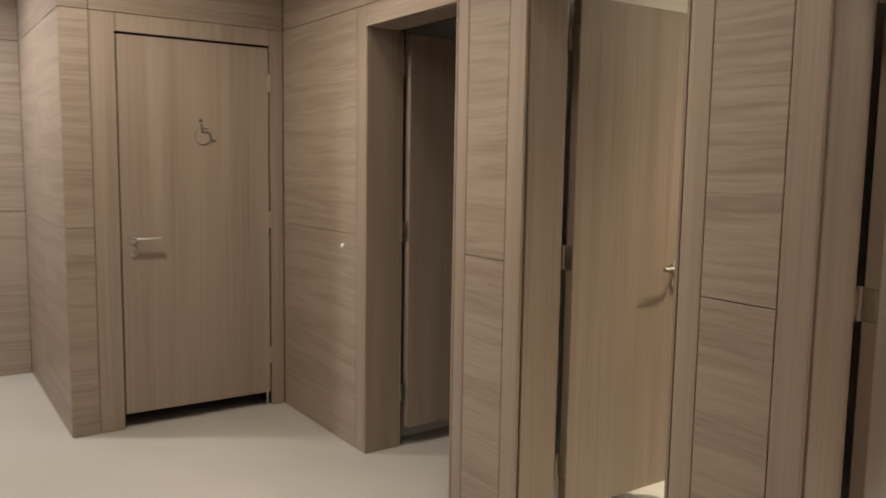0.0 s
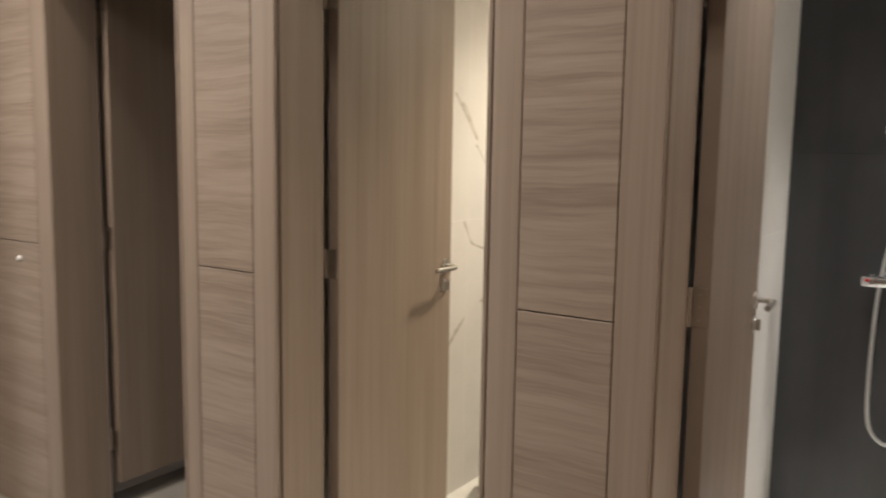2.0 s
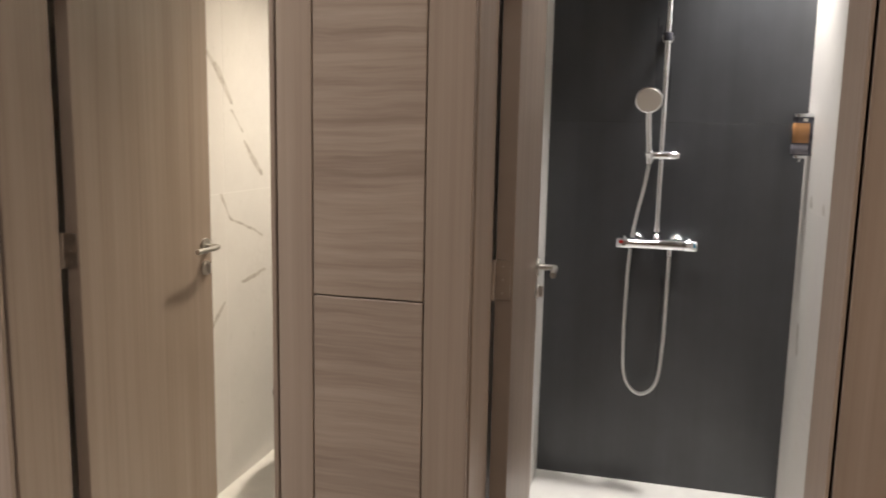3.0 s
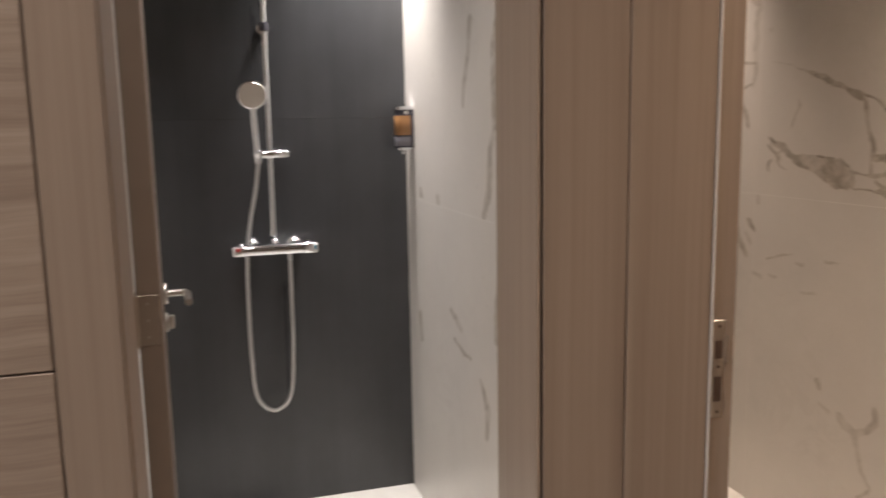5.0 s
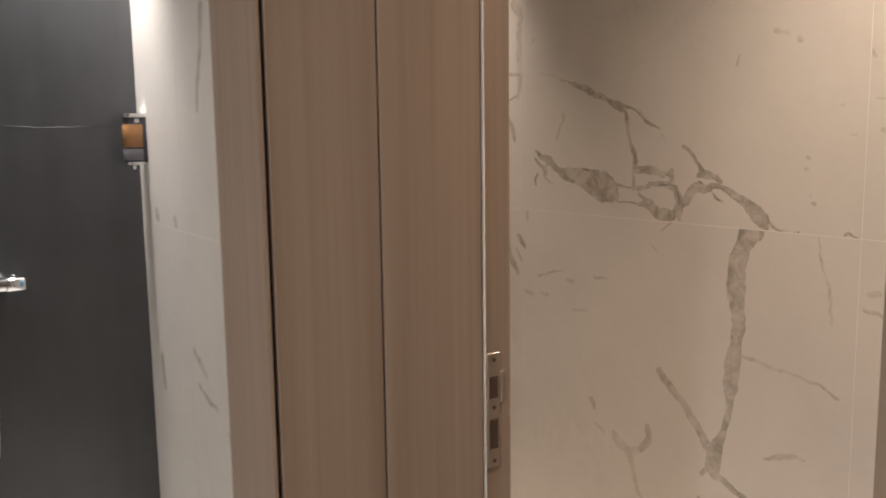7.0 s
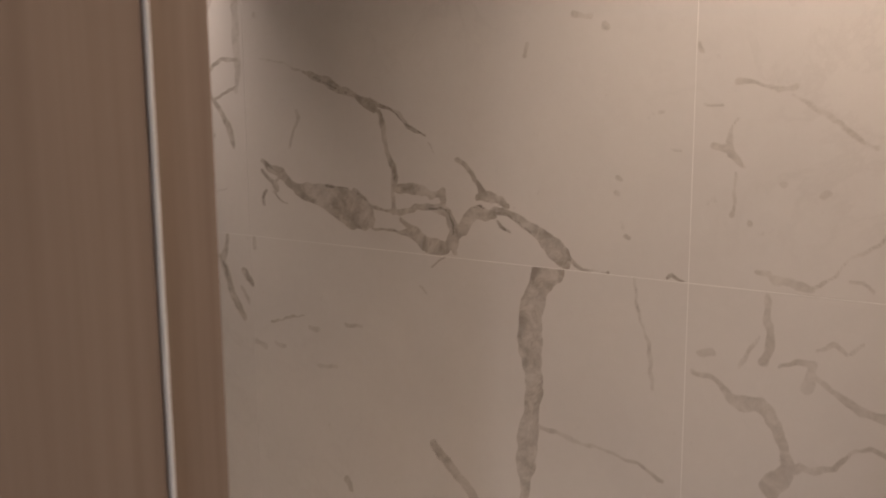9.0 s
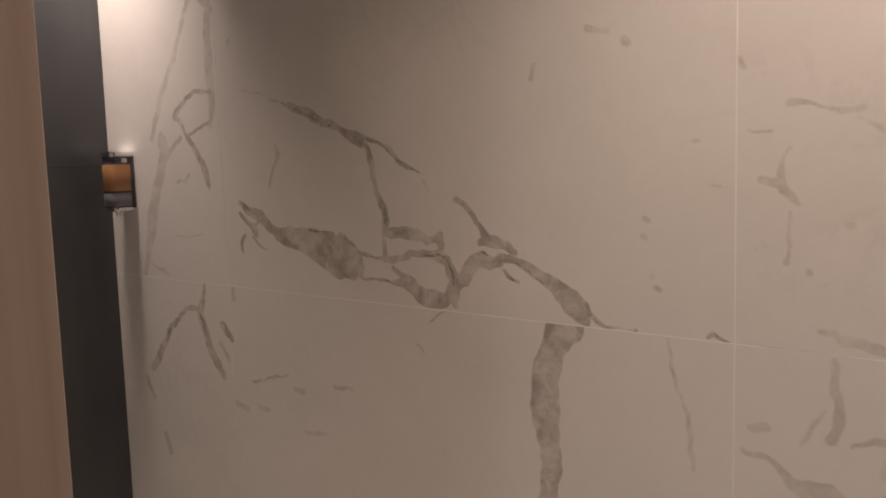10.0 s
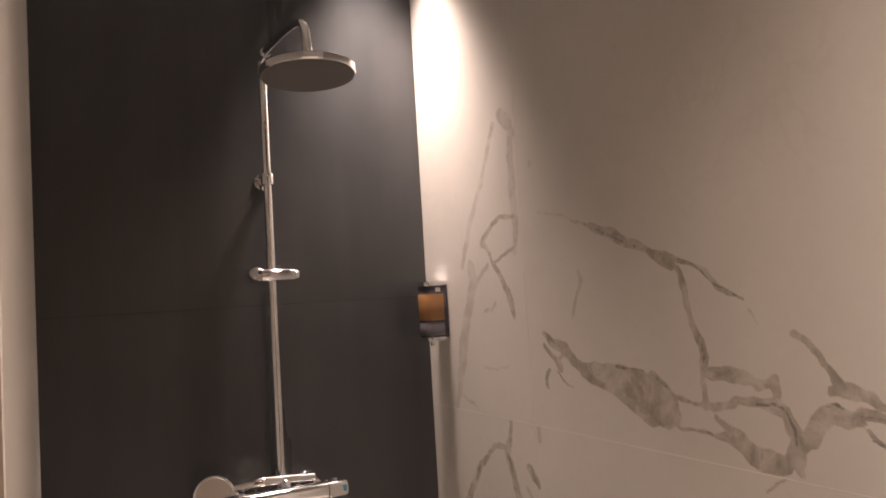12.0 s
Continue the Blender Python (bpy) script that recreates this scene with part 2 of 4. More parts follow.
def rod(a, b, r, r2=None, segments=20, bevel=0.0, bm=None):
    bm = bm or bmesh.new()
    m, length = frame_of(a, b)
    made = bmesh.ops.create_cone(bm, cap_ends=True, segments=segments, radius1=r, radius2=r if r2 is None else r2, depth=length, matrix=m)["verts"]
    if bevel:
        rim = [e for e in {e for v in made for e in v.link_edges} if any(len(f.verts) > 4 for f in e.link_faces)]
        bmesh.ops.bevel(bm, geom=rim, offset=bevel, segments=2, affect="EDGES", profile=0.5)
    return bm


def tube(points, r, segments=12, steps=10, ribs=0.0, bm=None, flat=1.0):
    """A smooth round tube through a few points (Catmull-Rom)."""
    bm = bm or bmesh.new()
    pts = [Vector(p) for p in points]
    ext = [pts[0] * 2 - pts[1]] + pts + [pts[-1] * 2 - pts[-2]]
    line = []
    for i in range(1, len(ext) - 2):
        p0, p1, p2, p3 = ext[i - 1:i + 3]
        for s in range(steps):
            t = s / steps
            line.append(0.5 * ((2 * p1) + (p2 - p0) * t + (2 * p0 - 5 * p1 + 4 * p2 - p3) * t * t + (3 * p1 - p0 - 3 * p2 + p3) * t ** 3))
    line.append(pts[-1])
    rings, up = [], Vector((0.13, 0.21, 0.97)).normalized()
    for i, p in enumerate(line):
        d = (line[min(i + 1, len(line) - 1)] - line[max(i - 1, 0)]).normalized()
        side = up.cross(d)
        side = side.normalized() if side.length > 1e-3 else Vector((1, 0, 0))
        up = d.cross(side)
        rr = r * (1 + ribs * (i % 2))
        rings.append([bm.verts.new(p + side * (rr * math.cos(a)) + up * (rr * flat * math.sin(a))) for a in (math.tau * k / segments for k in range(segments))])
    for r0, r1 in zip(rings, rings[1:]):
        for k in range(segments):
            bm.faces.new((r0[k], r0[(k + 1) % segments], r1[(k + 1) % segments], r1[k]))
    bm.faces.new(rings[0])
    bm.faces.new(rings[-1])
    return bm


def lathe(profile, segments=32, bm=None, m=None):
    """A turned shape from (radius, height) pairs round z."""
    bm = bm or bmesh.new()
    rings = []
    for r, z in profile:
        rings.append([bm.verts.new((r * math.cos(a), r * math.sin(a), z)) for a in (math.tau * k / segments for k in range(segments))])
    for r0, r1 in zip(rings, rings[1:]):
        for k in range(segments):
            bm.faces.new((r0[k], r0[(k + 1) % segments], r1[(k + 1) % segments], r1[k]))
    bm.faces.new(rings[0])
    bm.faces.new(rings[-1])
    if m is not None:
        bm.transform(m)
    return bm


def structure(name, label, category, bm=None, material=None):
    ob = part(name, bm, material) if bm else empty(name)
    return tagged(ob, label, category, kind="structure")


# ---- the plan, in metres ----
XF, XI, XB = 2.137, 2.365, 3.852      # cubicle front, its inner face, back wall
YA, YEND = 3.919, 5.40                # wall of the accessible room, end of the passage
XA = 0.979                            # its free corner
ZH, ZR, ZJ = 2.055, 2.155, 1.075      # door head, top rail, panel joint
Y4R, Y4L = -1.33, -0.363              # shower room beside the cubicles
Y3R, Y3L, Y2R, Y2L, Y1R, Y1L = -0.164, 0.775, 0.965, 1.92, 2.11, 3.06
ZT = 1.159                            # level tile joint
GAP = 0.003

structure("floor", "pale beige polished resin floor with faint clouding", "floor", box(-1.2, XB + 0.1, -2.6, YEND + 0.1, -0.08, 0.0), M_FLOOR)
structure("ceiling", "plain white painted ceiling with recessed downlights", "ceiling", box(-1.2, XB + 0.1, -2.6, YEND + 0.1, CEILING, CEILING + 0.1), M_PLASTER)
structure("ceiling_2", "plain white lowered ceiling over the cubicles", "ceiling", box(XI + 0.001, XB, -0.348, YEND - 0.4, 2.5, 2.54), M_PLASTER)
structure("ceiling_3", "plain white lowered ceiling of the shower room", "ceiling", box(1.301, XB, Y4R, -0.349, 2.5, 2.54), M_PLASTER)


def board(name, parent, x0, x1, y0, y1, z0, z1, material, bevel=0.0015):
    return part(name, box(x0, x1, y0, y1, z0, z1, bevel), material, parent)


def clad(parent, y0, y1, z0, z1, material, name="panel", g=GAP / 2):
    """A board on the cubicle front between y0 and y1."""
    return board(name, parent, XF, XF + 0.014, y0 + g, y1 - g, z0 + g, z1 - g, material)


def pillar(name, y0, y1, p0, p1, label):
    """A clad pier between two doorways: two upright stiles, a split panel, linings at the reveals."""
    pier = structure(name, label, "wall", box(XF + 0.015, 2.312, y0 + 0.0115, y1 - 0.015, 0, CEILING), M_GAP)
    board("core", pier, 2.3125, XI, y0 + 0.034, y1 - 0.015, 0, CEILING, M_GAP, 0)
    clad(pier, y0 + 0.0015, p0, 0, ZR, M_UP, "stile")
    clad(pier, p1, y1 - 0.015, 0, ZR, M_UP, "stile")
    clad(pier, p0, p1, 0, ZJ, M_LEVEL)
    clad(pier, p0, p1, ZJ, ZR, M_LEVEL)
    return pier


def lining(parent, y0, y1, inward, set_back=0.0, z1=ZH):
    """The wooden lining of a reveal between y0 and y1; inward is +1 or -1, away from the opening."""
    board("lining", parent, XF + set_back, 2.335 if inward > 0 else 2.286, y0, y1, 0, z1, M_UP)
    if inward < 0:
        return
    board("seal", parent, 2.3355, 2.3405, y1 - 0.004, y1, 0, z1, M_WHITE, 0.001)
    board("rebate", parent, 2.3410, 2.3580, y1 + 0.0165, y1 + 0.024, 0, z1, M_UP, 0.001)


P0 = structure("wall_1", "wood-clad wall with level grain beside the first cubicle", "wall", box(XF + 0.015, 2.312, 2.951, YA + 0.2, 0, CEILING), M_GAP)
board("core", P0, 2.3125, XI, 2.970, YA + 0.2, 0, CEILING, M_GAP, 0)
clad(P0, 2.951, 3.037, 0, ZR, M_UP, "stile")
clad(P0, 3.037, YA - 0.002, 0, ZJ, M_LEVEL)
clad(P0, 3.037, YA - 0.002, ZJ, ZR, M_LEVEL)
P1 = pillar("wall_2", 1.795, 2.221, 1.889, 2.135, "wood-clad pier with a split level-grain panel")
P2 = pillar("wall_3", 0.689, 1.111, 0.784, 1.018, "wood-clad pier with a split level-grain panel and dark joints")
P3 = structure("wall_4", "wood-clad pier with upright grain and two dark joints", "wall", box(XF + 0.015, XI, -0.337, 0.0225, 0, CEILING), M_GAP)
clad(P3, -0.131, 0.0275, 0, ZR, M_UP, "stile")
clad(P3, -0.303, -0.131, 0, ZR, M_UP, "stile")
board("rebate", P3, XF + 0.010, XF + 0.0145, -0.3615, -0.306, 0, ZH, M_UP, 0.0008)
board("edge_bead", P3, XF - 0.002, XF + 0.012, -0.3065, -0.3035, 0, ZH, M_WHITE, 0.0008)
for pier, y0, y1, way in ((P0, 2.940, 2.950, 1), (P1, 2.209, 2.220, -1), (P1, 1.796, 1.806, 1), (P2, 1.099, 1.110, -1), (P2, 0.689, 0.699, 1), (P3, 0.032, 0.0385, -1)):
    lining(pier, y0, y1, way, 0.0 if y0 in (2.940, 2.209, 1.099) else 0.0 if pier == P3 else 0.022)
board("lining", P3, XF + 0.0150, XI - 0.002, -0.3622, -0.338, 0, CEILING, M_UP)

# lintels over the doorways, with the frieze that runs along the whole front
LINTEL = structure("wall_5", "wood-clad band over the cubicle doors", "wall", box(XF + 0.015, XI, 2.222, 2.943, ZH + 0.008, CEILING), M_GAP)
for y0, y1 in ((1.112, 1.794), (0.024, 0.694)):
    board("core", LINTEL, XF + 0.015, XI, y0, y1, ZH + 0.008, CEILING, M_GAP, 0)
for y0, y1 in ((2.208, 2.951), (1.098, 1.795), (0.025, 0.689)):
    clad(LINTEL, y0, y1, ZH, ZR, M_LEVEL, "head_rail")
    board("head_lining", LINTEL, XF + 0.0165, 2.312, y0 + 0.016, y1 - 0.016, ZH - 0.001, ZH + 0.0075, M_UP)
for y0, y1 in ((2.944, YA - 0.002), (2.008, 2.944), (0.893, 2.008), (-0.119, 0.893), (-0.303, -0.119)):
    clad(LINTEL, y0, y1, ZR, CEILING, M_LEVEL, "frieze_panel")

# wall of the accessible room, which faces down the passage, and its long side
WA = structure("wall_6", "wood-clad wall with a door to the accessible room", "wall", box(XA + 0.015, 1.235, YA + 0.015, YA + 0.16, 0, CEILING), M_GAP)
board("core", WA, 2.060, XF + 0.014, YA + 0.015, YA + 0.16, 0, CEILING, M_GAP, 0)
board("core", WA, 1.236, 2.059, YA + 0.015, YA + 0.16, ZH + 0.012, CEILING, M_GAP, 0)


def face(x0, x1, z0, z1, material, name="panel", g=GAP / 2):
    return board(name, WA, x0 + g, x1 - g, YA, YA + 0.014, z0 + g, z1 - g, material)


face(XA, 1.116, 0, ZJ, M_LEVEL)
face(XA, 1.116, ZJ, ZR, M_LEVEL)
face(1.116, 1.239, 0, ZR, M_UP, "stile")
face(2.057, 2.136, 0, ZR, M_UP, "stile")
face(1.239, 2.057, ZH + 0.008, ZR, M_UP, "head_rail")
face(XA, 1.116, ZR, CEILING, M_LEVEL, "frieze_panel")
face(1.116, 2.136, ZR, CEILING, M_LEVEL, "frieze_panel")
WS = structure("wall_7", "wood-clad passage side with a level panel joint", "wall", box(XA + 0.015, XA + 0.15, YA + 0.161, YEND, 0, CEILING), M_GAP)
for y0, y1 in ((YA + 0.002, 4.66), (4.66, YEND)):
    for z0, z1 in ((0, ZJ), (ZJ, ZR), (ZR, CEILING)):
        board("panel", WS, XA, XA + 0.0135, y0 + 0.0015, y1 - 0.0015, z0 + 0.0015, z1 - 0.0015, M_LEVEL)
WE = structure("wall_8", "wood-clad end wall of the passage", "wall", box(-1.2, XA + 0.15, YEND + 0.016, YEND + 0.1, 0, CEILING), M_GAP)
for x0, x1 in ((-1.2, -0.4), (-0.4, 0.3), (0.3, XA)):
    for z0, z1 in ((0, ZJ), (ZJ, ZR), (ZR, CEILING)):
        board("panel", WE, x0 + 0.0015, x1 - 0.0015, YEND, YEND + 0.0145, z0 + 0.0015, z1 - 0.0015, M_LEVEL)
structure("wall_9", "plain wood-clad wall behind the accessible room", "wall", box(XA + 0.15, XB + 0.1, YEND + 0.016, YEND + 0.1, 0, CEILING), M_UP)
structure("wall_10", "plain wood-clad passage wall", "wall", box(-1.2, -1.1, -2.5, YEND, 0, CEILING), M_LEVEL)
structure("wall_11", "plain wood-clad wall at the start of the passage", "wall", box(-1.2, 1.2, -2.6, -2.5, 0, CEILING), M_LEVEL)

# doorway of the shower room: hinge side, band above it, and the room's outer walls
W4 = structure("wall_12", "wood-clad wall beside the shower room doorway", "wall", box(1.2, 1.425, -0.347, -0.134, 0, CEILING), M_GAP)
board("stile", W4, 1.2, 1.334, -0.133, -0.119, 0, CEILING, M_UP)
board("stile", W4, 1.337, 1.435, -0.133, -0.119, 0, ZR, M_UP)
board("lining", W4, 1.426, 1.435, -0.305, -0.1345, 0, ZH, M_UP)
board("core", W4, 1.4255, XF + 0.014, -0.347, -0.134, ZH + 0.008, CEILING, M_GAP, 0)
board("head_rail", W4, 1.437, XF - 0.0015, -0.133, -0.119, ZH, CEILING, M_LEVEL)
board("head_lining", W4, 1.437, XF + 0.014, -0.305, -0.1345, ZH - 0.001, ZH + 0.0075, M_UP)
structure("wall_13", "plain wood-clad outer wall of the shower room", "wall", box(1.2, 1.3, -2.5, -0.348, 0, CEILING), M_UP)

# ---- marble and dark slabs ----
# veins of the tiled walls: x, z and half width at each bend
long_wall, pale_veins, cracks, short_wall, far_wall = [], [], [], [], []


def vein(wall, *bends):
    wall.append(bends)


vein(long_wall, (3.113, 1.576, 0.0036), (3.079, 1.565, 0.0074), (3.038, 1.548, 0.0106), (2.991, 1.524, 0.0094), (2.944, 1.509, 0.0068), (2.915, 1.494, 0.0125), (2.886, 1.481, 0.0113))
vein(long_wall, (2.901, 1.503, 0.0044), (2.870, 1.490, 0.0044), (2.834, 1.481, 0.0035), (2.803, 1.466, 0.0047), (2.786, 1.448, 0.0049), (2.763, 1.430, 0.0045), (2.733, 1.421, 0.0017))
vein(long_wall, (2.871, 1.476, 0.0070), (2.859, 1.449, 0.0074), (2.851, 1.417, 0.0066), (2.845, 1.380, 0.0070), (2.833, 1.353, 0.0091), (2.826, 1.327, 0.0085), (2.833, 1.300, 0.0055), (2.833, 1.268, 0.0065), (2.828, 1.247, 0.0087))
vein(long_wall, (3.285, 1.362, 0.0046), (3.251, 1.342, 0.0105), (3.213, 1.330, 0.0130), (3.178, 1.305, 0.0107), (3.144, 1.281, 0.0124))
vein(long_wall, (3.283, 1.334, 0.0066), (3.246, 1.311, 0.0063), (3.228, 1.292, 0.0107))
vein(long_wall, (3.270, 1.286, 0.0053), (3.281, 1.267, 0.0074), (3.278, 1.245, 0.0056))
vein(long_wall, (3.240, 1.280, 0.0034), (3.213, 1.261, 0.0032), (3.189, 1.253, 0.0021))
vein(long_wall, (3.215, 1.317, 0.0047), (3.237, 1.299, 0.0048))
vein(long_wall, (3.147, 1.284, 0.0148), (3.107, 1.281, 0.0244), (3.055, 1.274, 0.0318), (3.005, 1.263, 0.0423), (2.958, 1.247, 0.0447), (2.925, 1.236, 0.0344), (2.907, 1.228, 0.0177))
vein(long_wall, (2.953, 1.292, 0.0067), (2.920, 1.276, 0.0067), (2.898, 1.258, 0.0034), (2.873, 1.251, 0.0037), (2.843, 1.250, 0.0031), (2.815, 1.245, 0.0090))
vein(long_wall, (2.907, 1.223, 0.0073), (2.897, 1.210, 0.0037), (2.870, 1.207, 0.0021), (2.844, 1.206, 0.0031), (2.815, 1.201, 0.0035), (2.791, 1.204, 0.0061), (2.764, 1.197, 0.0129), (2.739, 1.183, 0.0165), (2.707, 1.179, 0.0208), (2.684, 1.179, 0.0160))
vein(long_wall, (2.815, 1.245, 0.0076), (2.787, 1.250, 0.0060), (2.758, 1.265, 0.0071), (2.731, 1.268, 0.0080), (2.699, 1.263, 0.0104), (2.674, 1.259, 0.0103), (2.664, 1.242, 0.0110), (2.657, 1.217, 0.0111), (2.660, 1.192, 0.0175), (2.657, 1.175, 0.0076))
vein(long_wall, (2.824, 1.300, 0.0085), (2.789, 1.304, 0.0135), (2.748, 1.301, 0.0126), (2.732, 1.301, 0.0070))
vein(long_wall, (2.725, 1.293, 0.0081), (2.703, 1.296, 0.0088), (2.688, 1.301, 0.0097), (2.686, 1.271, 0.0080))
vein(long_wall, (2.807, 1.227, 0.0056), (2.776, 1.215, 0.0080), (2.757, 1.202, 0.0124))
vein(long_wall, (2.683, 1.161, 0.0024), (2.703, 1.144, 0.0031), (2.721, 1.129, 0.0024))
vein(long_wall, (2.659, 1.207, 0.0101), (2.635, 1.223, 0.0144), (2.615, 1.248, 0.0144), (2.597, 1.258, 0.0151), (2.574, 1.254, 0.0112), (2.557, 1.255, 0.0094))
vein(long_wall, (2.651, 1.369, 0.0059), (2.630, 1.354, 0.0045), (2.608, 1.335, 0.0046), (2.592, 1.315, 0.0055), (2.582, 1.299, 0.0100))
vein(long_wall, (2.594, 1.287, 0.0080), (2.566, 1.290, 0.0110), (2.538, 1.288, 0.0095), (2.518, 1.274, 0.0060))
vein(long_wall, (2.556, 1.266, 0.0073), (2.524, 1.260, 0.0085), (2.493, 1.250, 0.0093), (2.463, 1.235, 0.0127), (2.439, 1.218, 0.0161), (2.416, 1.202, 0.0229), (2.398, 1.185, 0.0216), (2.389, 1.173, 0.0119))
vein(long_wall, (2.547, 1.241, 0.0035), (2.532, 1.226, 0.0043), (2.516, 1.223, 0.0026))
vein(long_wall, (2.383, 1.186, 0.0049), (2.366, 1.173, 0.0054), (2.348, 1.167, 0.0036), (2.328, 1.163, 0.0015), (2.296, 1.161, 0.0015))
vein(long_wall, (2.178, 1.165, 0.0035), (2.172, 1.171, 0.0045), (2.160, 1.164, 0.0034), (2.149, 1.160, 0.0016))
vein(long_wall, (3.526, 1.571, 0.0129), (3.510, 1.590, 0.0094), (3.475, 1.613, 0.0065), (3.433, 1.628, 0.0052), (3.377, 1.622, 0.0051))
vein(long_wall, (3.526, 1.571, 0.0087), (3.500, 1.549, 0.0059), (3.481, 1.520, 0.0057), (3.437, 1.534, 0.0046), (3.388, 1.552, 0.0045))
vein(long_wall, (3.481, 1.520, 0.0077), (3.445, 1.485, 0.0076), (3.416, 1.450, 0.0102), (3.405, 1.423, 0.0129), (3.400, 1.396, 0.0065))
vein(long_wall, (3.442, 1.155, 0.0062), (3.455, 1.113, 0.0089), (3.470, 1.078, 0.0147), (3.449, 1.038, 0.0112), (3.432, 0.998, 0.0139), (3.404, 0.960, 0.0155), (3.382, 0.933, 0.0113))
vein(long_wall, (3.463, 1.092, 0.0084), (3.524, 1.088, 0.0071), (3.566, 1.056, 0.0068), (3.604, 1.031, 0.0094), (3.634, 0.991, 0.0102), (3.669, 0.943, 0.0124), (3.697, 0.909, 0.0103))
vein(long_wall, (3.377, 1.065, 0.0101), (3.358, 1.044, 0.0106), (3.339, 1.028, 0.0076))
vein(long_wall, (3.269, 0.935, 0.0039), (3.228, 0.941, 0.0036), (3.186, 0.959, 0.0036), (3.138, 0.968, 0.0020))
vein(long_wall, (2.428, 1.153, 0.0369), (2.437, 1.133, 0.0292), (2.453, 1.104, 0.0247), (2.461, 1.067, 0.0280), (2.465, 1.029, 0.0286), (2.466, 0.992, 0.0271), (2.464, 0.965, 0.0252), (2.459, 0.928, 0.0215), (2.453, 0.900, 0.0172))
vein(long_wall, (2.456, 0.903, 0.0203), (2.461, 0.854, 0.0188), (2.467, 0.795, 0.0260), (2.474, 0.744, 0.0226), (2.478, 0.685, 0.0113), (2.485, 0.633, 0.0105), (2.497, 0.596, 0.0125), (2.514, 0.548, 0.0253), (2.522, 0.511, 0.0239), (2.515, 0.488, 0.0172))
vein(long_wall, (2.515, 0.488, 0.0121), (2.470, 0.469, 0.0084), (2.430, 0.453, 0.0082), (2.392, 0.434, 0.0081), (2.362, 0.405, 0.0081), (2.316, 0.370, 0.0081))
vein(long_wall, (2.717, 0.727, 0.0116), (2.681, 0.694, 0.0133), (2.635, 0.661, 0.0108), (2.601, 0.626, 0.0135), (2.568, 0.592, 0.0135), (2.539, 0.558, 0.0175))
vein(long_wall, (2.528, 0.501, 0.0064), (2.561, 0.472, 0.0049))
vein(long_wall, (2.568, 0.399, 0.0056), (2.582, 0.350, 0.0075), (2.593, 0.315, 0.0061))
vein(pale_veins, (3.282, 1.614, 0.0025), (3.213, 1.608, 0.0026), (3.157, 1.592, 0.0028), (3.113, 1.576, 0.0037))
vein(pale_veins, (2.243, 1.156, 0.0030), (2.237, 1.112, 0.0031), (2.226, 1.073, 0.0033), (2.216, 1.034, 0.0043), (2.208, 0.995, 0.0053), (2.202, 0.956, 0.0042))
vein(pale_veins, (3.405, 1.857, 0.0190), (3.376, 1.830, 0.0193), (3.358, 1.808, 0.0116))
vein(pale_veins, (3.442, 1.842, 0.0088), (3.475, 1.790, 0.0090), (3.500, 1.741, 0.0091), (3.529, 1.692, 0.0093), (3.567, 1.643, 0.0112), (3.605, 1.578, 0.0114), (3.636, 1.525, 0.0094))
vein(pale_veins, (3.370, 1.798, 0.0125), (3.370, 1.735, 0.0150), (3.373, 1.672, 0.0155), (3.373, 1.621, 0.0150), (3.370, 1.583, 0.0110), (3.379, 1.545, 0.0085))
vein(pale_veins, (3.506, 1.515, 0.0070), (3.554, 1.484, 0.0081), (3.585, 1.451, 0.0083))
vein(pale_veins, (3.591, 1.514, 0.0219), (3.580, 1.479, 0.0198), (3.608, 1.424, 0.0213), (3.634, 1.368, 0.0195), (3.655, 1.311, 0.0230), (3.674, 1.253, 0.0181), (3.688, 1.209, 0.0129), (3.704, 1.167, 0.0105))
vein(pale_veins, (3.530, 1.408, 0.0041), (3.493, 1.411, 0.0059), (3.478, 1.426, 0.0057))
vein(pale_veins, (3.554, 1.272, 0.0030), (3.433, 1.278, 0.0025))
vein(pale_veins, (3.671, 1.195, 0.0051), (3.597, 1.169, 0.0050))
vein(pale_veins, (3.330, 1.161, 0.0085), (3.330, 1.128, 0.0085))
vein(pale_veins, (3.391, 1.016, 0.0061), (3.357, 0.979, 0.0061))
vein(pale_veins, (3.340, 0.874, 0.0079), (3.299, 0.864, 0.0095))
vein(pale_veins, (3.256, 0.880, 0.0060), (3.217, 0.874, 0.0060))
vein(pale_veins, (3.731, 0.874, 0.0083), (3.699, 0.825, 0.0083))
vein(pale_veins, (3.662, 0.732, 0.0085), (3.636, 0.684, 0.0111))
vein(pale_veins, (3.295, 1.730, 0.0071), (3.292, 1.723, 0.0076))
vein(pale_veins, (3.148, 1.485, 0.0069), (3.143, 1.466, 0.0069), (3.166, 1.420, 0.0049), (3.180, 1.390, 0.0054))
vein(pale_veins, (2.725, 1.406, 0.0027), (2.712, 1.381, 0.0022))
vein(pale_veins, (2.282, 1.339, 0.0057), (2.276, 1.335, 0.0054))
vein(pale_veins, (2.285, 1.309, 0.0052), (2.279, 1.307, 0.0041))
vein(pale_veins, (2.266, 1.230, 0.0048), (2.261, 1.227, 0.0045))
vein(pale_veins, (2.205, 1.456, 0.0046), (2.200, 1.457, 0.0041))
vein(pale_veins, (2.181, 1.393, 0.0030), (2.161, 1.392, 0.0030))
vein(pale_veins, (2.377, 1.641, 0.0065), (2.342, 1.635, 0.0059))
vein(pale_veins, (2.476, 1.591, 0.0054), (2.482, 1.570, 0.0052))
vein(pale_veins, (2.313, 1.614, 0.0072), (2.305, 1.609, 0.0058))
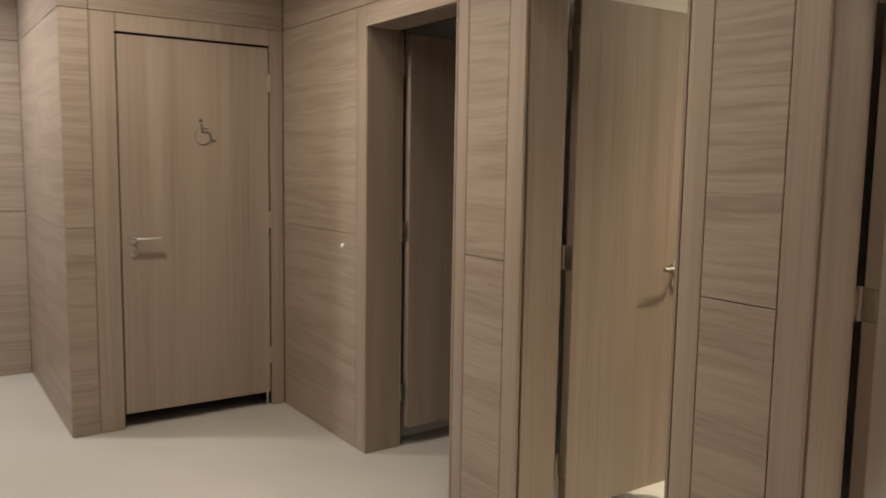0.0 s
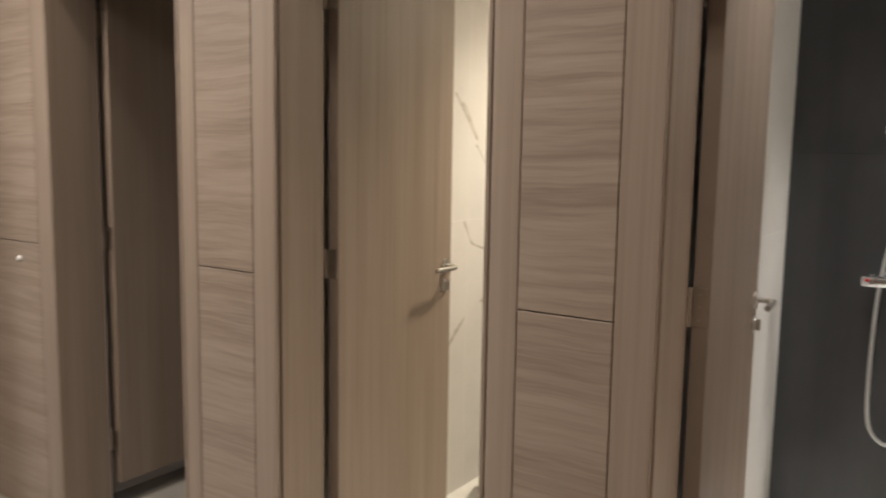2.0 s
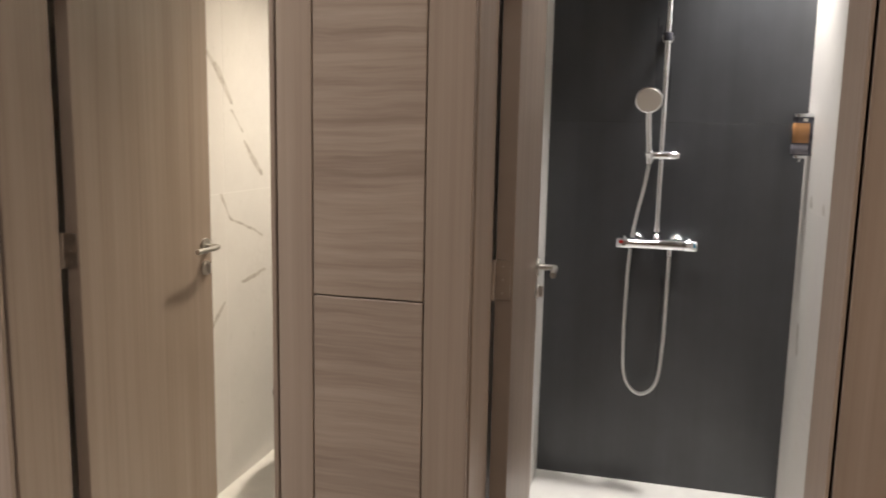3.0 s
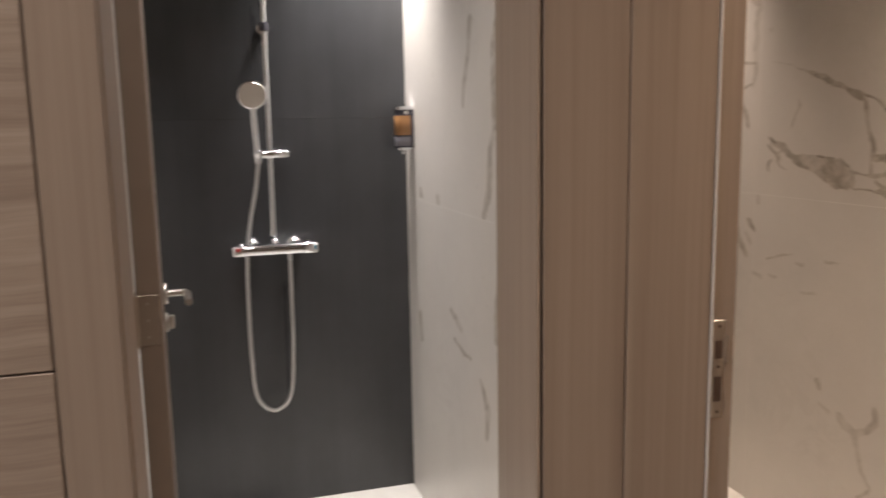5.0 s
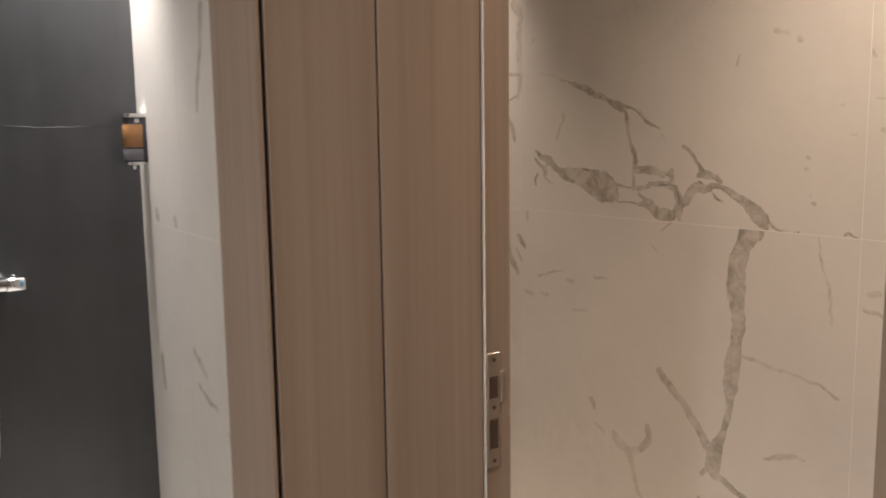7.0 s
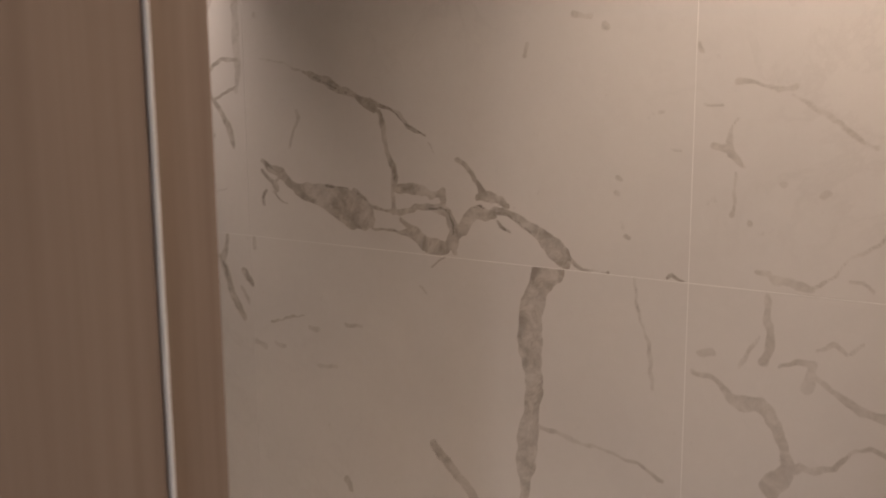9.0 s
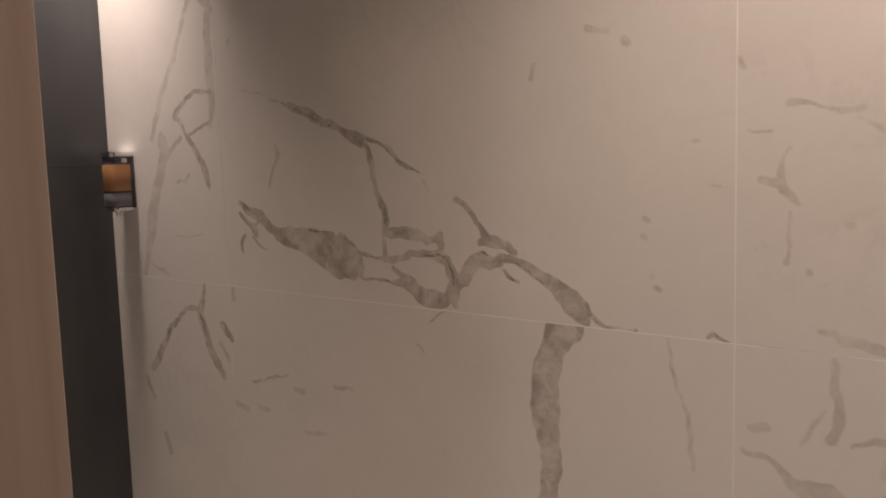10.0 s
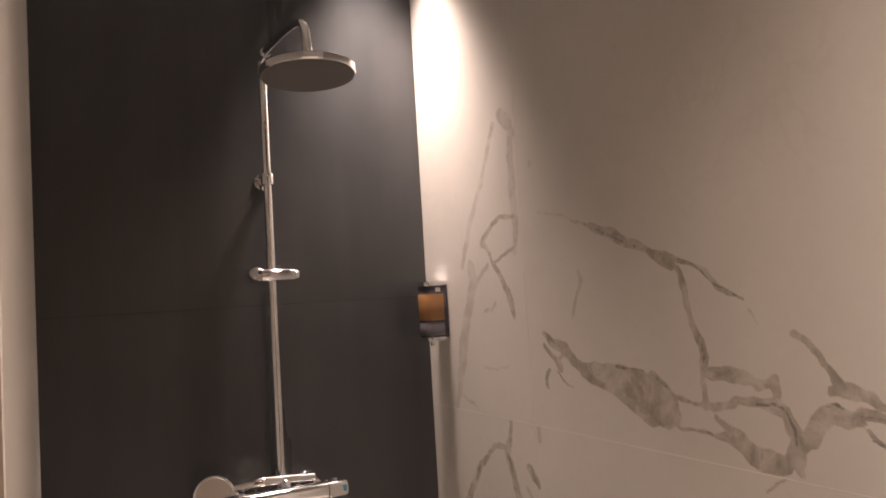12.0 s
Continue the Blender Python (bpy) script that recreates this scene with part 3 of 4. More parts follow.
vein(pale_veins, (2.755, 1.082, 0.0038), (2.736, 1.069, 0.0038))
vein(pale_veins, (3.123, 0.939, 0.0064), (3.087, 0.942, 0.0063))
vein(pale_veins, (2.990, 0.964, 0.0060), (2.941, 0.965, 0.0050))
vein(pale_veins, (3.090, 0.845, 0.0048), (3.027, 0.856, 0.0048))
vein(pale_veins, (2.121, 1.035, 0.0074), (2.100, 1.042, 0.0070))
vein(pale_veins, (2.140, 1.569, 0.0041), (2.134, 1.553, 0.0046))
vein(pale_veins, (2.069, 1.503, 0.0074), (2.042, 1.499, 0.0034), (2.020, 1.494, 0.0030), (2.002, 1.489, 0.0050), (1.982, 1.492, 0.0052))
vein(pale_veins, (1.985, 1.479, 0.0033), (1.955, 1.461, 0.0033), (1.930, 1.443, 0.0036), (1.913, 1.426, 0.0039), (1.897, 1.413, 0.0051), (1.873, 1.397, 0.0029), (1.865, 1.392, 0.0049))
vein(pale_veins, (2.066, 1.440, 0.0036), (2.075, 1.425, 0.0027), (2.083, 1.400, 0.0061), (2.079, 1.382, 0.0072), (2.068, 1.368, 0.0053), (2.059, 1.359, 0.0028))
vein(pale_veins, (2.106, 1.394, 0.0075), (2.083, 1.391, 0.0070))
vein(pale_veins, (2.070, 1.349, 0.0025), (2.072, 1.321, 0.0030), (2.073, 1.293, 0.0040), (2.075, 1.283, 0.0056))
vein(pale_veins, (2.045, 1.268, 0.0039), (2.042, 1.264, 0.0039))
vein(pale_veins, (2.124, 1.466, 0.0030), (2.095, 1.461, 0.0025))
vein(pale_veins, (1.999, 1.334, 0.0054), (1.996, 1.333, 0.0055))
vein(pale_veins, (1.931, 1.321, 0.0068), (1.925, 1.326, 0.0072))
vein(pale_veins, (2.028, 1.190, 0.0047), (2.005, 1.185, 0.0046))
vein(pale_veins, (2.000, 1.176, 0.0075), (1.974, 1.177, 0.0076), (1.956, 1.171, 0.0084), (1.942, 1.165, 0.0063))
vein(pale_veins, (1.942, 1.168, 0.0036), (1.923, 1.181, 0.0033), (1.904, 1.199, 0.0031), (1.890, 1.223, 0.0035), (1.871, 1.235, 0.0033), (1.852, 1.248, 0.0033), (1.843, 1.257, 0.0042), (1.828, 1.279, 0.0046))
vein(pale_veins, (1.891, 1.187, 0.0025), (1.868, 1.192, 0.0036), (1.856, 1.178, 0.0039))
vein(pale_veins, (2.010, 1.152, 0.0045), (2.009, 1.132, 0.0055), (2.008, 1.108, 0.0076), (2.003, 1.090, 0.0080), (2.005, 1.061, 0.0080), (2.010, 1.041, 0.0091))
vein(pale_veins, (2.023, 1.082, 0.0038), (2.031, 1.066, 0.0043), (2.039, 1.045, 0.0042), (2.053, 1.023, 0.0038))
vein(pale_veins, (2.130, 0.999, 0.0055), (2.095, 0.998, 0.0054), (2.075, 0.984, 0.0064), (2.060, 0.967, 0.0108), (2.040, 0.961, 0.0160), (2.013, 0.967, 0.0141), (1.994, 0.951, 0.0120), (1.979, 0.925, 0.0106), (1.970, 0.893, 0.0095), (1.967, 0.864, 0.0118), (1.979, 0.841, 0.0184), (1.992, 0.822, 0.0189))
vein(pale_veins, (1.962, 0.865, 0.0070), (1.945, 0.875, 0.0074), (1.924, 0.875, 0.0074), (1.895, 0.885, 0.0063), (1.883, 0.905, 0.0038), (1.868, 0.918, 0.0036), (1.844, 0.924, 0.0040), (1.822, 0.918, 0.0046), (1.797, 0.917, 0.0055))
vein(pale_veins, (1.984, 1.040, 0.0044), (1.959, 1.049, 0.0054), (1.933, 1.045, 0.0079), (1.936, 1.030, 0.0081), (1.939, 1.006, 0.0100))
vein(pale_veins, (1.936, 1.030, 0.0045), (1.910, 1.016, 0.0058), (1.889, 0.999, 0.0069), (1.864, 0.984, 0.0074), (1.826, 0.978, 0.0106), (1.801, 0.979, 0.0090))
vein(pale_veins, (1.926, 1.069, 0.0042), (1.906, 1.082, 0.0055), (1.885, 1.069, 0.0035), (1.862, 1.093, 0.0039))
vein(pale_veins, (2.452, 0.834, 0.0068), (2.397, 0.827, 0.0053), (2.352, 0.817, 0.0047), (2.292, 0.812, 0.0031), (2.227, 0.805, 0.0048), (2.179, 0.787, 0.0044))
vein(pale_veins, (2.894, 0.481, 0.0138), (2.870, 0.456, 0.0174), (2.829, 0.449, 0.0134), (2.776, 0.475, 0.0126), (2.753, 0.510, 0.0151), (2.759, 0.546, 0.0121))
vein(pale_veins, (2.829, 0.449, 0.0157), (2.814, 0.397, 0.0108), (2.799, 0.335, 0.0083), (2.755, 0.293, 0.0069), (2.802, 0.246, 0.0067))
vein(pale_veins, (2.364, 0.579, 0.0045), (2.321, 0.601, 0.0088), (2.279, 0.611, 0.0063), (2.254, 0.610, 0.0030))
vein(pale_veins, (3.000, 0.566, 0.0119), (2.986, 0.540, 0.0085))
vein(pale_veins, (2.984, 0.491, 0.0077), (2.942, 0.473, 0.0077))
vein(pale_veins, (3.081, 0.845, 0.0060), (3.025, 0.854, 0.0059))
vein(cracks, (3.079, 1.563, 0.0020), (3.023, 1.536, 0.0020), (2.975, 1.516, 0.0015))
vein(cracks, (2.901, 1.503, 0.0016), (2.834, 1.481, 0.0015), (2.786, 1.448, 0.0021), (2.737, 1.421, 0.0015))
vein(cracks, (3.051, 1.302, 0.0025), (3.029, 1.299, 0.0035), (3.017, 1.304, 0.0020), (2.968, 1.299, 0.0025))
vein(cracks, (2.844, 1.206, 0.0016), (2.815, 1.201, 0.0021))
vein(cracks, (2.723, 1.262, 0.0030), (2.697, 1.265, 0.0030), (2.674, 1.261, 0.0031), (2.661, 1.237, 0.0032), (2.657, 1.212, 0.0025))
vein(cracks, (2.557, 1.262, 0.0021), (2.524, 1.257, 0.0017), (2.493, 1.245, 0.0018), (2.464, 1.223, 0.0028))
vein(cracks, (2.608, 1.265, 0.0021), (2.590, 1.271, 0.0025), (2.577, 1.265, 0.0020))
vein(cracks, (2.383, 1.186, 0.0017), (2.366, 1.171, 0.0025), (2.345, 1.166, 0.0016), (2.328, 1.163, 0.0015))
vein(cracks, (3.279, 1.359, 0.0022), (3.241, 1.340, 0.0029))
vein(cracks, (3.279, 1.279, 0.0030), (3.279, 1.250, 0.0030))
vein(cracks, (2.953, 1.292, 0.0018), (2.920, 1.274, 0.0021), (2.901, 1.258, 0.0017))
vein(cracks, (2.833, 1.351, 0.0019), (2.826, 1.327, 0.0025), (2.830, 1.311, 0.0019))
vein(cracks, (2.177, 1.168, 0.0015), (2.171, 1.172, 0.0020), (2.161, 1.166, 0.0015))
vein(cracks, (3.530, 1.574, 0.0041), (3.507, 1.593, 0.0031))
vein(cracks, (3.604, 1.031, 0.0043), (3.634, 0.991, 0.0028))
vein(cracks, (3.468, 1.078, 0.0049), (3.449, 1.038, 0.0036))
vein(cracks, (2.548, 1.229, 0.0017), (2.526, 1.223, 0.0021))
vein(short_wall, (2.869, 1.667, 0.0223), (2.880, 1.610, 0.0302), (2.885, 1.545, 0.0300), (2.882, 1.479, 0.0300), (2.886, 1.412, 0.0155))
vein(short_wall, (2.895, 1.392, 0.0140), (2.922, 1.344, 0.0188), (2.926, 1.289, 0.0232), (2.938, 1.232, 0.0218), (2.976, 1.173, 0.0170))
vein(short_wall, (2.866, 1.271, 0.0132), (2.842, 1.238, 0.0136), (2.829, 1.205, 0.0108))
vein(short_wall, (3.083, 1.703, 0.0177), (3.099, 1.619, 0.0133), (3.140, 1.536, 0.0136), (3.155, 1.477, 0.0093))
vein(short_wall, (3.653, 1.190, 0.0186), (3.634, 1.176, 0.0140))
vein(short_wall, (3.436, 1.186, 0.0154), (3.426, 1.173, 0.0154))
vein(short_wall, (2.849, 1.115, 0.0111), (2.867, 1.015, 0.0110), (2.881, 0.928, 0.0151), (2.886, 0.840, 0.0152))
vein(short_wall, (3.300, 0.837, 0.0098), (3.239, 0.816, 0.0134), (3.190, 0.794, 0.0108))
vein(short_wall, (3.266, 0.751, 0.0060), (3.181, 0.730, 0.0079), (3.109, 0.724, 0.0046))
vein(short_wall, (3.696, 0.729, 0.0220), (3.671, 0.656, 0.0221))
vein(short_wall, (3.022, 0.685, 0.0082), (2.981, 0.650, 0.0172), (2.954, 0.613, 0.0219), (2.973, 0.529, 0.0118))
vein(far_wall, (3.24, 1.67, 0.008), (3.32, 1.60, 0.017), (3.40, 1.50, 0.009))
vein(far_wall, (3.50, 1.35, 0.007), (3.57, 1.28, 0.016), (3.63, 1.22, 0.010))
vein(far_wall, (3.24, 1.27, 0.006), (3.38, 1.06, 0.005), (3.63, 0.97, 0.005))
vein(far_wall, (3.46, 0.80, 0.006), (3.56, 0.81, 0.010), (3.65, 0.82, 0.006))
vein(far_wall, (3.23, 0.66, 0.006), (3.27, 0.70, 0.013), (3.32, 0.74, 0.007))
vein(far_wall, (3.40, 1.47, 0.005), (3.48, 1.39, 0.005))


def vein_field(x, z, veins, least=0.0017, step=0.004):
    """Distance from the rim of the nearest vein, 1 on the rim and less within, for arrays of x and z."""
    best = np.full(x.shape, 4.0)
    for line in veins:
        for (ax, az, aw), (bx, bz, bw) in zip(line, line[1:]):
            reach = max(aw, bw, least) + 3.2 * step
            near = np.nonzero((x > min(ax, bx) - reach) & (x < max(ax, bx) + reach) & (z > min(az, bz) - reach) & (z < max(az, bz) + reach))[0]
            if not len(near):
                continue
            px, pz, dx, dz = x[near] - ax, z[near] - az, bx - ax, bz - az
            t = np.clip((px * dx + pz * dz) / max(dx * dx + dz * dz, 1e-9), 0, 1)
            d = np.hypot(px - t * dx, pz - t * dz)
            best[near] = np.minimum(best[near], (d - np.maximum(aw + t * (bw - aw), least)) / step + 1.0)
    return np.maximum(best, -3.0)


def own_veins(veins, z0):
    """The veins of one course of tiles: no vein runs on across the level joint."""
    return [v for v in veins if (sum(p[1] for p in v) / len(v) > ZT) == (z0 > ZT - 0.01)]


def veined_tile(parent, x0, x1, z0, z1, y, way, veins, step=0.0042):
    """A slab facing along way (+y or -y) whose front is fine enough to carry its veins."""
    nx, nz = max(int((x1 - x0) / step), 2), max(int((z1 - z0) / step), 2)
    gx, gz = np.meshgrid(np.linspace(x0, x1, nx), np.linspace(z0, z1, nz))
    xs, zs = gx.ravel(), gz.ravel()
    # the veins wander at several scales
    fx = xs + 0.0024 * np.sin(zs * 25 + xs * 9) + 0.0016 * np.sin(zs * 71 - xs * 47 + 1) + 0.0012 * np.sin(zs * 171 + xs * 139)
    fz = zs + 0.0024 * np.sin(xs * 23 - zs * 13) + 0.0016 * np.sin(xs * 67 + zs * 53 + 2) + 0.0012 * np.sin(xs * 163 - zs * 149)
    field = vein_field(fx, fz, own_veins(veins, z0))
    front = np.stack([xs, np.full(xs.shape, y), zs], 1)
    index = np.arange(nx * nz).reshape(nz, nx)
    quads = np.stack([index[:-1, :-1], index[1:, :-1], index[1:, 1:], index[:-1, 1:]], -1).reshape(-1, 4)[:, ::way]
    rim = np.concatenate([index[0, :-1], index[:-1, -1], index[-1, :0:-1], index[:0:-1, 0]])
    back = front[rim] - np.array([0, 0.007 * way, 0])
    n, k = len(front), len(rim)
    sides = np.stack([rim, np.roll(rim, -1), n + np.roll(np.arange(k), -1), n + np.arange(k)], 1)
    me = bpy.data.meshes.new("tile")
    me.from_pydata(np.concatenate([front, back]).tolist(), [], np.concatenate([quads, sides]).tolist())
    values = np.concatenate([field, np.full(k, 4.0)]).astype(np.float32)
    me.attributes.new("vein", "FLOAT", "POINT").data.foreach_set("value", values)
    soft = vein_field(fx, fz, own_veins(pale_veins, z0) if y == Y4R else [])
    me.attributes.new("pale_vein", "FLOAT", "POINT").data.foreach_set("value", np.concatenate([soft, np.full(k, 4.0)]).astype(np.float32))
    dark = vein_field(fx, fz, cracks if y == Y4R else [], 0.0012)
    values = np.concatenate([dark, np.full(k, 4.0)]).astype(np.float32)
    me.attributes.new("crack", "FLOAT", "POINT").data.foreach_set("value", values)
    me.materials.append(M_VEINED)
    ob = new("tile", me)
    ob.parent = parent
    return ob


def spans(a, b, cuts):
    edges = [a, *[c for c in cuts if a + 0.02 < c < b - 0.02], b]
    return list(zip(edges, edges[1:]))


TILE_X, TILE_Z = (0.943, 2.143, 3.343), (ZT, 2.359)


def tiles_y(parent, x0, x1, y, way, veins=None):
    """Marble tiles on a wall face at y that looks along way (+1 or -1)."""
    g = 0.0009
    for a, b in spans(x0, x1, TILE_X):
        for c, d in spans(0.0, CEILING, TILE_Z):
            if veins is not None:
                veined_tile(parent, a + g, b - g, c + g, d - g, y, way, veins)
            else:
                lo, hi = sorted((y, y - 0.007 * way))
                part("tile", box(a + g, b - g, lo, hi, c + g, d - g, 0.0006), M_MARBLE, parent)


def slabs_x(parent, y0, y1, label=""):
    """Dark slabs on the back wall."""
    g = 0.0004
    for c, d in spans(0.0, CEILING, (1.455,)):
        part("slab", box(XB, XB + 0.007, y0 + g, y1 - g, c + g, d - g, 0.0003), M_DARK, parent)


NORTH = structure("wall_14", "shower room wall of white marble-look tiles with bold grey veins", "wall", box(1.3, XB + 0.1, Y4R - 0.15, Y4R - 0.0004, 0, CEILING), M_GROUT)
tiles_y(NORTH, 1.3, XB + 0.006, Y4R, 1, long_wall)
PART34 = structure("wall_15", "partition of white marble-look tiles with fine grey veins", "wall", box(XI + 0.001, XB, Y4L + 0.0004, Y3R - 0.0004, 0, CEILING), M_GROUT)
tiles_y(PART34, XI + 0.001, XB, Y3R, 1, short_wall)
tiles_y(PART34, XI + 0.001, XB, Y4L, -1)
PART23 = structure("wall_16", "partition of white marble-look tiles", "wall", box(XI + 0.001, XB, Y3L + 0.0004, Y2R - 0.0004, 0, CEILING), M_GROUT)
tiles_y(PART23, XI + 0.001, XB, Y2R, 1)
tiles_y(PART23, XI + 0.001, XB, Y3L, -1)
PART12 = structure("wall_17", "partition of white marble-look tiles with grey veins", "wall", box(XI + 0.001, XB, Y2L + 0.0004, Y1R - 0.0004, 0, CEILING), M_GROUT)
tiles_y(PART12, XI + 0.001, XB, Y1R, 1)
tiles_y(PART12, XI + 0.001, XB, Y2L, -1, far_wall)
PART01 = structure("wall_18", "partition of white marble-look tiles", "wall", box(XI + 0.001, XB, Y1L + 0.0004, YA + 0.2, 0, CEILING), M_GROUT)
tiles_y(PART01, XI + 0.001, XB, Y1L, -1)
BACK = structure("wall_19", "back wall of dark anthracite slabs", "wall", box(XB + 0.0012, XB + 0.1, Y4R - 0.15, YEND, 0, CEILING), M_GAP)
for y0, y1 in ((Y4R, Y4L), (Y3R, Y3L), (Y2R, Y2L), (Y1R, Y1L)):
    slabs_x(BACK, y0, y1)
for i, (x0, y0, y1) in enumerate(((1.3, Y4R, -0.348), (XI, Y3R, Y3L), (XI, Y2R, Y2L))):
    structure("floor_%d" % (i + 2), "white seamless shower floor" if i < 2 else "white cubicle floor", "floor", box(x0 + 0.001, XB - 0.001, y0 + 0.001, y1 - 0.001, -0.02, 0.004, 0.001), M_TRAY)
# the cubicles' inner front faces
for pier, y0, y1 in ((P1, 1.835, 2.1), (P2, 0.97, 1.09), (P3, -0.15, 0.02)):
    board("inner_tile", pier, XI + 0.0005, XI + 0.007, y0, y1, 0, CEILING, M_MARBLE, 0)
board("rebate", P3, 2.2875, 2.3540, 0.0235, 0.0300, 0, ZH, M_UP, 0.001)
board("seal", P3, 2.3545, 2.3590, 0.0235, 0.0280, 0, ZH, M_WHITE, 0.001)


# ---- doors ----
def lever(parent, x, y, z, way, out, reach=0.056):
    """Lever handle with round rose and lock rose; the lever points along way, out is the side of the leaf."""
    base = empty("door_handle", pose(x, y, z))
    base.parent = parent
    o = out
    part("rose", rod((0, 0, 0), (0, 0.009 * o, 0), 0.026, bevel=0.003, segments=28), M_STEEL, base, smooth=True)
    part("lever", tube([(0, 0.008 * o, 0), (0, (reach - 0.022) * o, 0), (0.004 * way, (reach - 0.006) * o, 0), (0.022 * way, reach * o, 0), (0.07 * way, reach * o, 0), (0.128 * way, reach * o, 0)], 0.0085, 12, 6), M_STEEL, base, "straight brushed steel lever", smooth=True)
    part("lock_rose", rod((0, 0, -0.072), (0, 0.008 * o, -0.072), 0.024, bevel=0.003, segments=28), M_STEEL, base, smooth=True)
    part("thumb_turn", box(-0.005, 0.005, min(0.008 * o, 0.022 * o), max(0.008 * o, 0.022 * o), -0.089, -0.055, 0.002), M_STEEL, base, smooth=True)
    return base


def cubicle_door(label, width=0.620):
    """A leaf that stands open; its hinge axis is the origin and the leaf runs along +x."""
    door = empty("door")
    leaf = part("leaf", box(0.0086, width, -0.041, -0.001, 0.098, 2.043, 0.0025, segments=2), M_UP, door)
    part("edge_band", box(0.0079, 0.0086, -0.0395, -0.0025, 0.100, 2.041), M_EDGE, leaf)
    for z in (1.896, 1.086, 0.272):
        hinge = part("hinge", rod((-0.002, 0.004, z - 0.046), (-0.002, 0.004, z + 0.046), 0.0075, bevel=0.001, segments=14), M_HINGE, door, "satin nickel butt hinge", smooth=True)
        part("hinge_plate", box(0.0062, 0.0078, -0.036, 0.004, z - 0.045, z + 0.045, 0.0006), M_HINGE, hinge)
        part("hinge_plate", box(-0.036, -0.002, 0.004, 0.0056, z - 0.045, z + 0.045, 0.0006), M_HINGE, hinge)
        for dz in (-0.030, 0.0, 0.030):
            part("screw", rod((0.0056, -0.018, z + dz), (0.0066, -0.018, z + dz), 0.0026, segments=10), M_STEEL, hinge)
            part("screw", rod((-0.018, 0.0030, z + dz), (-0.018, 0.0042, z + dz), 0.0026, segments=10), M_STEEL, hinge)
    lever(door, width - 0.040, -0.041, 1.022, -1, -1)
    lever(door, width - 0.040, -0.001, 1.022, -1, 1, 0.036)
    part("lock_plate", box(width, width + 0.0015, -0.031, -0.011, 0.90, 1.10, 0.0005), M_STEEL, door)
    return tagged(door, label, "door", "cubicle doors")


door = cubicle_door("pale wood-look cubicle door standing open against the partition")
door.matrix_basis = pose(2.366, 1.813, 0, 0, 0, -0.7)
copy_thing(door, pose(2.366, 0.690, 0, 0, 0, 3.0))
far_door = copy_thing(door, pose(2.358, 2.962, 0, 0, 0, 1.5))
tagged(far_door, "wood-look cubicle door standing open into an unlit cubicle")


def accessible_door():
    door = empty("door", pose(1.244, YA, 0))
    w = 2.052 - 1.244
    part("leaf", box(0.002, w - 0.002, 0.004, 0.044, 0.080, 2.052, 0.002, segments=2), M_UP, door)
    lever(door, 0.060, 0.004, 1.013, 1, -1)
    for z in (1.86, 1.09, 0.30):
        part("hinge", rod((w + 0.001, 0.001, z - 0.048), (w + 0.001, 0.001, z + 0.048), 0.0065, bevel=0.001, segments=14), M_HINGE, door, smooth=True)
    part("pivot_post", rod((w - 0.016, 0.018, 0.0), (w - 0.016, 0.018, 0.080), 0.006, segments=12), M_STEEL, door, smooth=True)
    # wheelchair pictogram, engraved in the leaf
    sign = empty("accessible_sign", pose(0.435, 0.0032, 1.573))
    sign.parent = door
    part("sign_head", rod((-0.014, -0.0008, 0.062), (-0.014, 0.0008, 0.062), 0.0105, segments=18), M_SIGN, sign)
    part("sign_body", tube([(-0.013, 0, 0.046), (-0.009, 0, 0.010), (-0.006, 0, 0.0), (0.024, 0, -0.002), (0.034, 0, -0.012), (0.048, 0, -0.046), (0.068, 0, -0.040)], 0.0075, 8, 5, flat=0.25), M_SIGN, sign)
    part("sign_arm", tube([(-0.010, 0, 0.024), (0.006, 0, 0.021), (0.026, 0, 0.021)], 0.006, 8, 4, flat=0.25), M_SIGN, sign)
    wheel = [(-0.004 + 0.042 * math.cos(a), 0, -0.022 + 0.042 * math.sin(a)) for a in (radians(130 + 215 * k / 14) for k in range(15))]
    part("sign_wheel", tube(wheel, 0.0062, 8, 2, flat=0.25), M_SIGN, sign)
    return tagged(door, "closed wood-look door with an engraved wheelchair sign", "door")


accessible_door()

# dark unlit gap behind the accessible door
structure("wall_20", "dark wall inside the accessible room", "wall", box(1.02, XB, 5.0, 5.1, 0, CEILING), M_PLASTER)

# strike plate of the shower room doorway
strike = empty("strike_plate", pose(XF + 0.010, -0.328, 0.960))
part("plate", box(-0.0018, 0.0, -0.0125, 0.0125, -0.093, 0.093, 0.0006), M_STEEL, strike)
# raised dark blocks: the shade of the two holes is put into their colour
part("latch_hole", box(-0.0024, -0.0012, -0.0075, 0.0085, 0.020, 0.055), M_HOLE, strike)
part("bolt_hole", box(-0.0024, -0.0012, -0.0075, 0.0085, -0.062, -0.014), M_HOLE, strike)
part("lip", box(-0.0030, 0.0, -0.0205, -0.0130, 0.012, 0.062, 0.0008), M_STEEL, strike)
for z in (0.082, 0.005, -0.082):
    part("screw", rod((-0.0030, 0, z), (-0.0015, 0, z), 0.0032, segments=10), M_HOLE, strike)
tagged(strike, "satin steel strike plate set in the door frame", "strike plate")

stop = part("door_stop", lathe([(0.011, 0.0), (0.011, 0.004), (0.008, 0.010), (0.001, 0.012)], 16), M_WHITE, None, smooth=True, m=pose(XF, 3.176, 1.010, 0, -90, 0))
tagged(stop, "small round white cap fixed on the wood panel", "door stop")


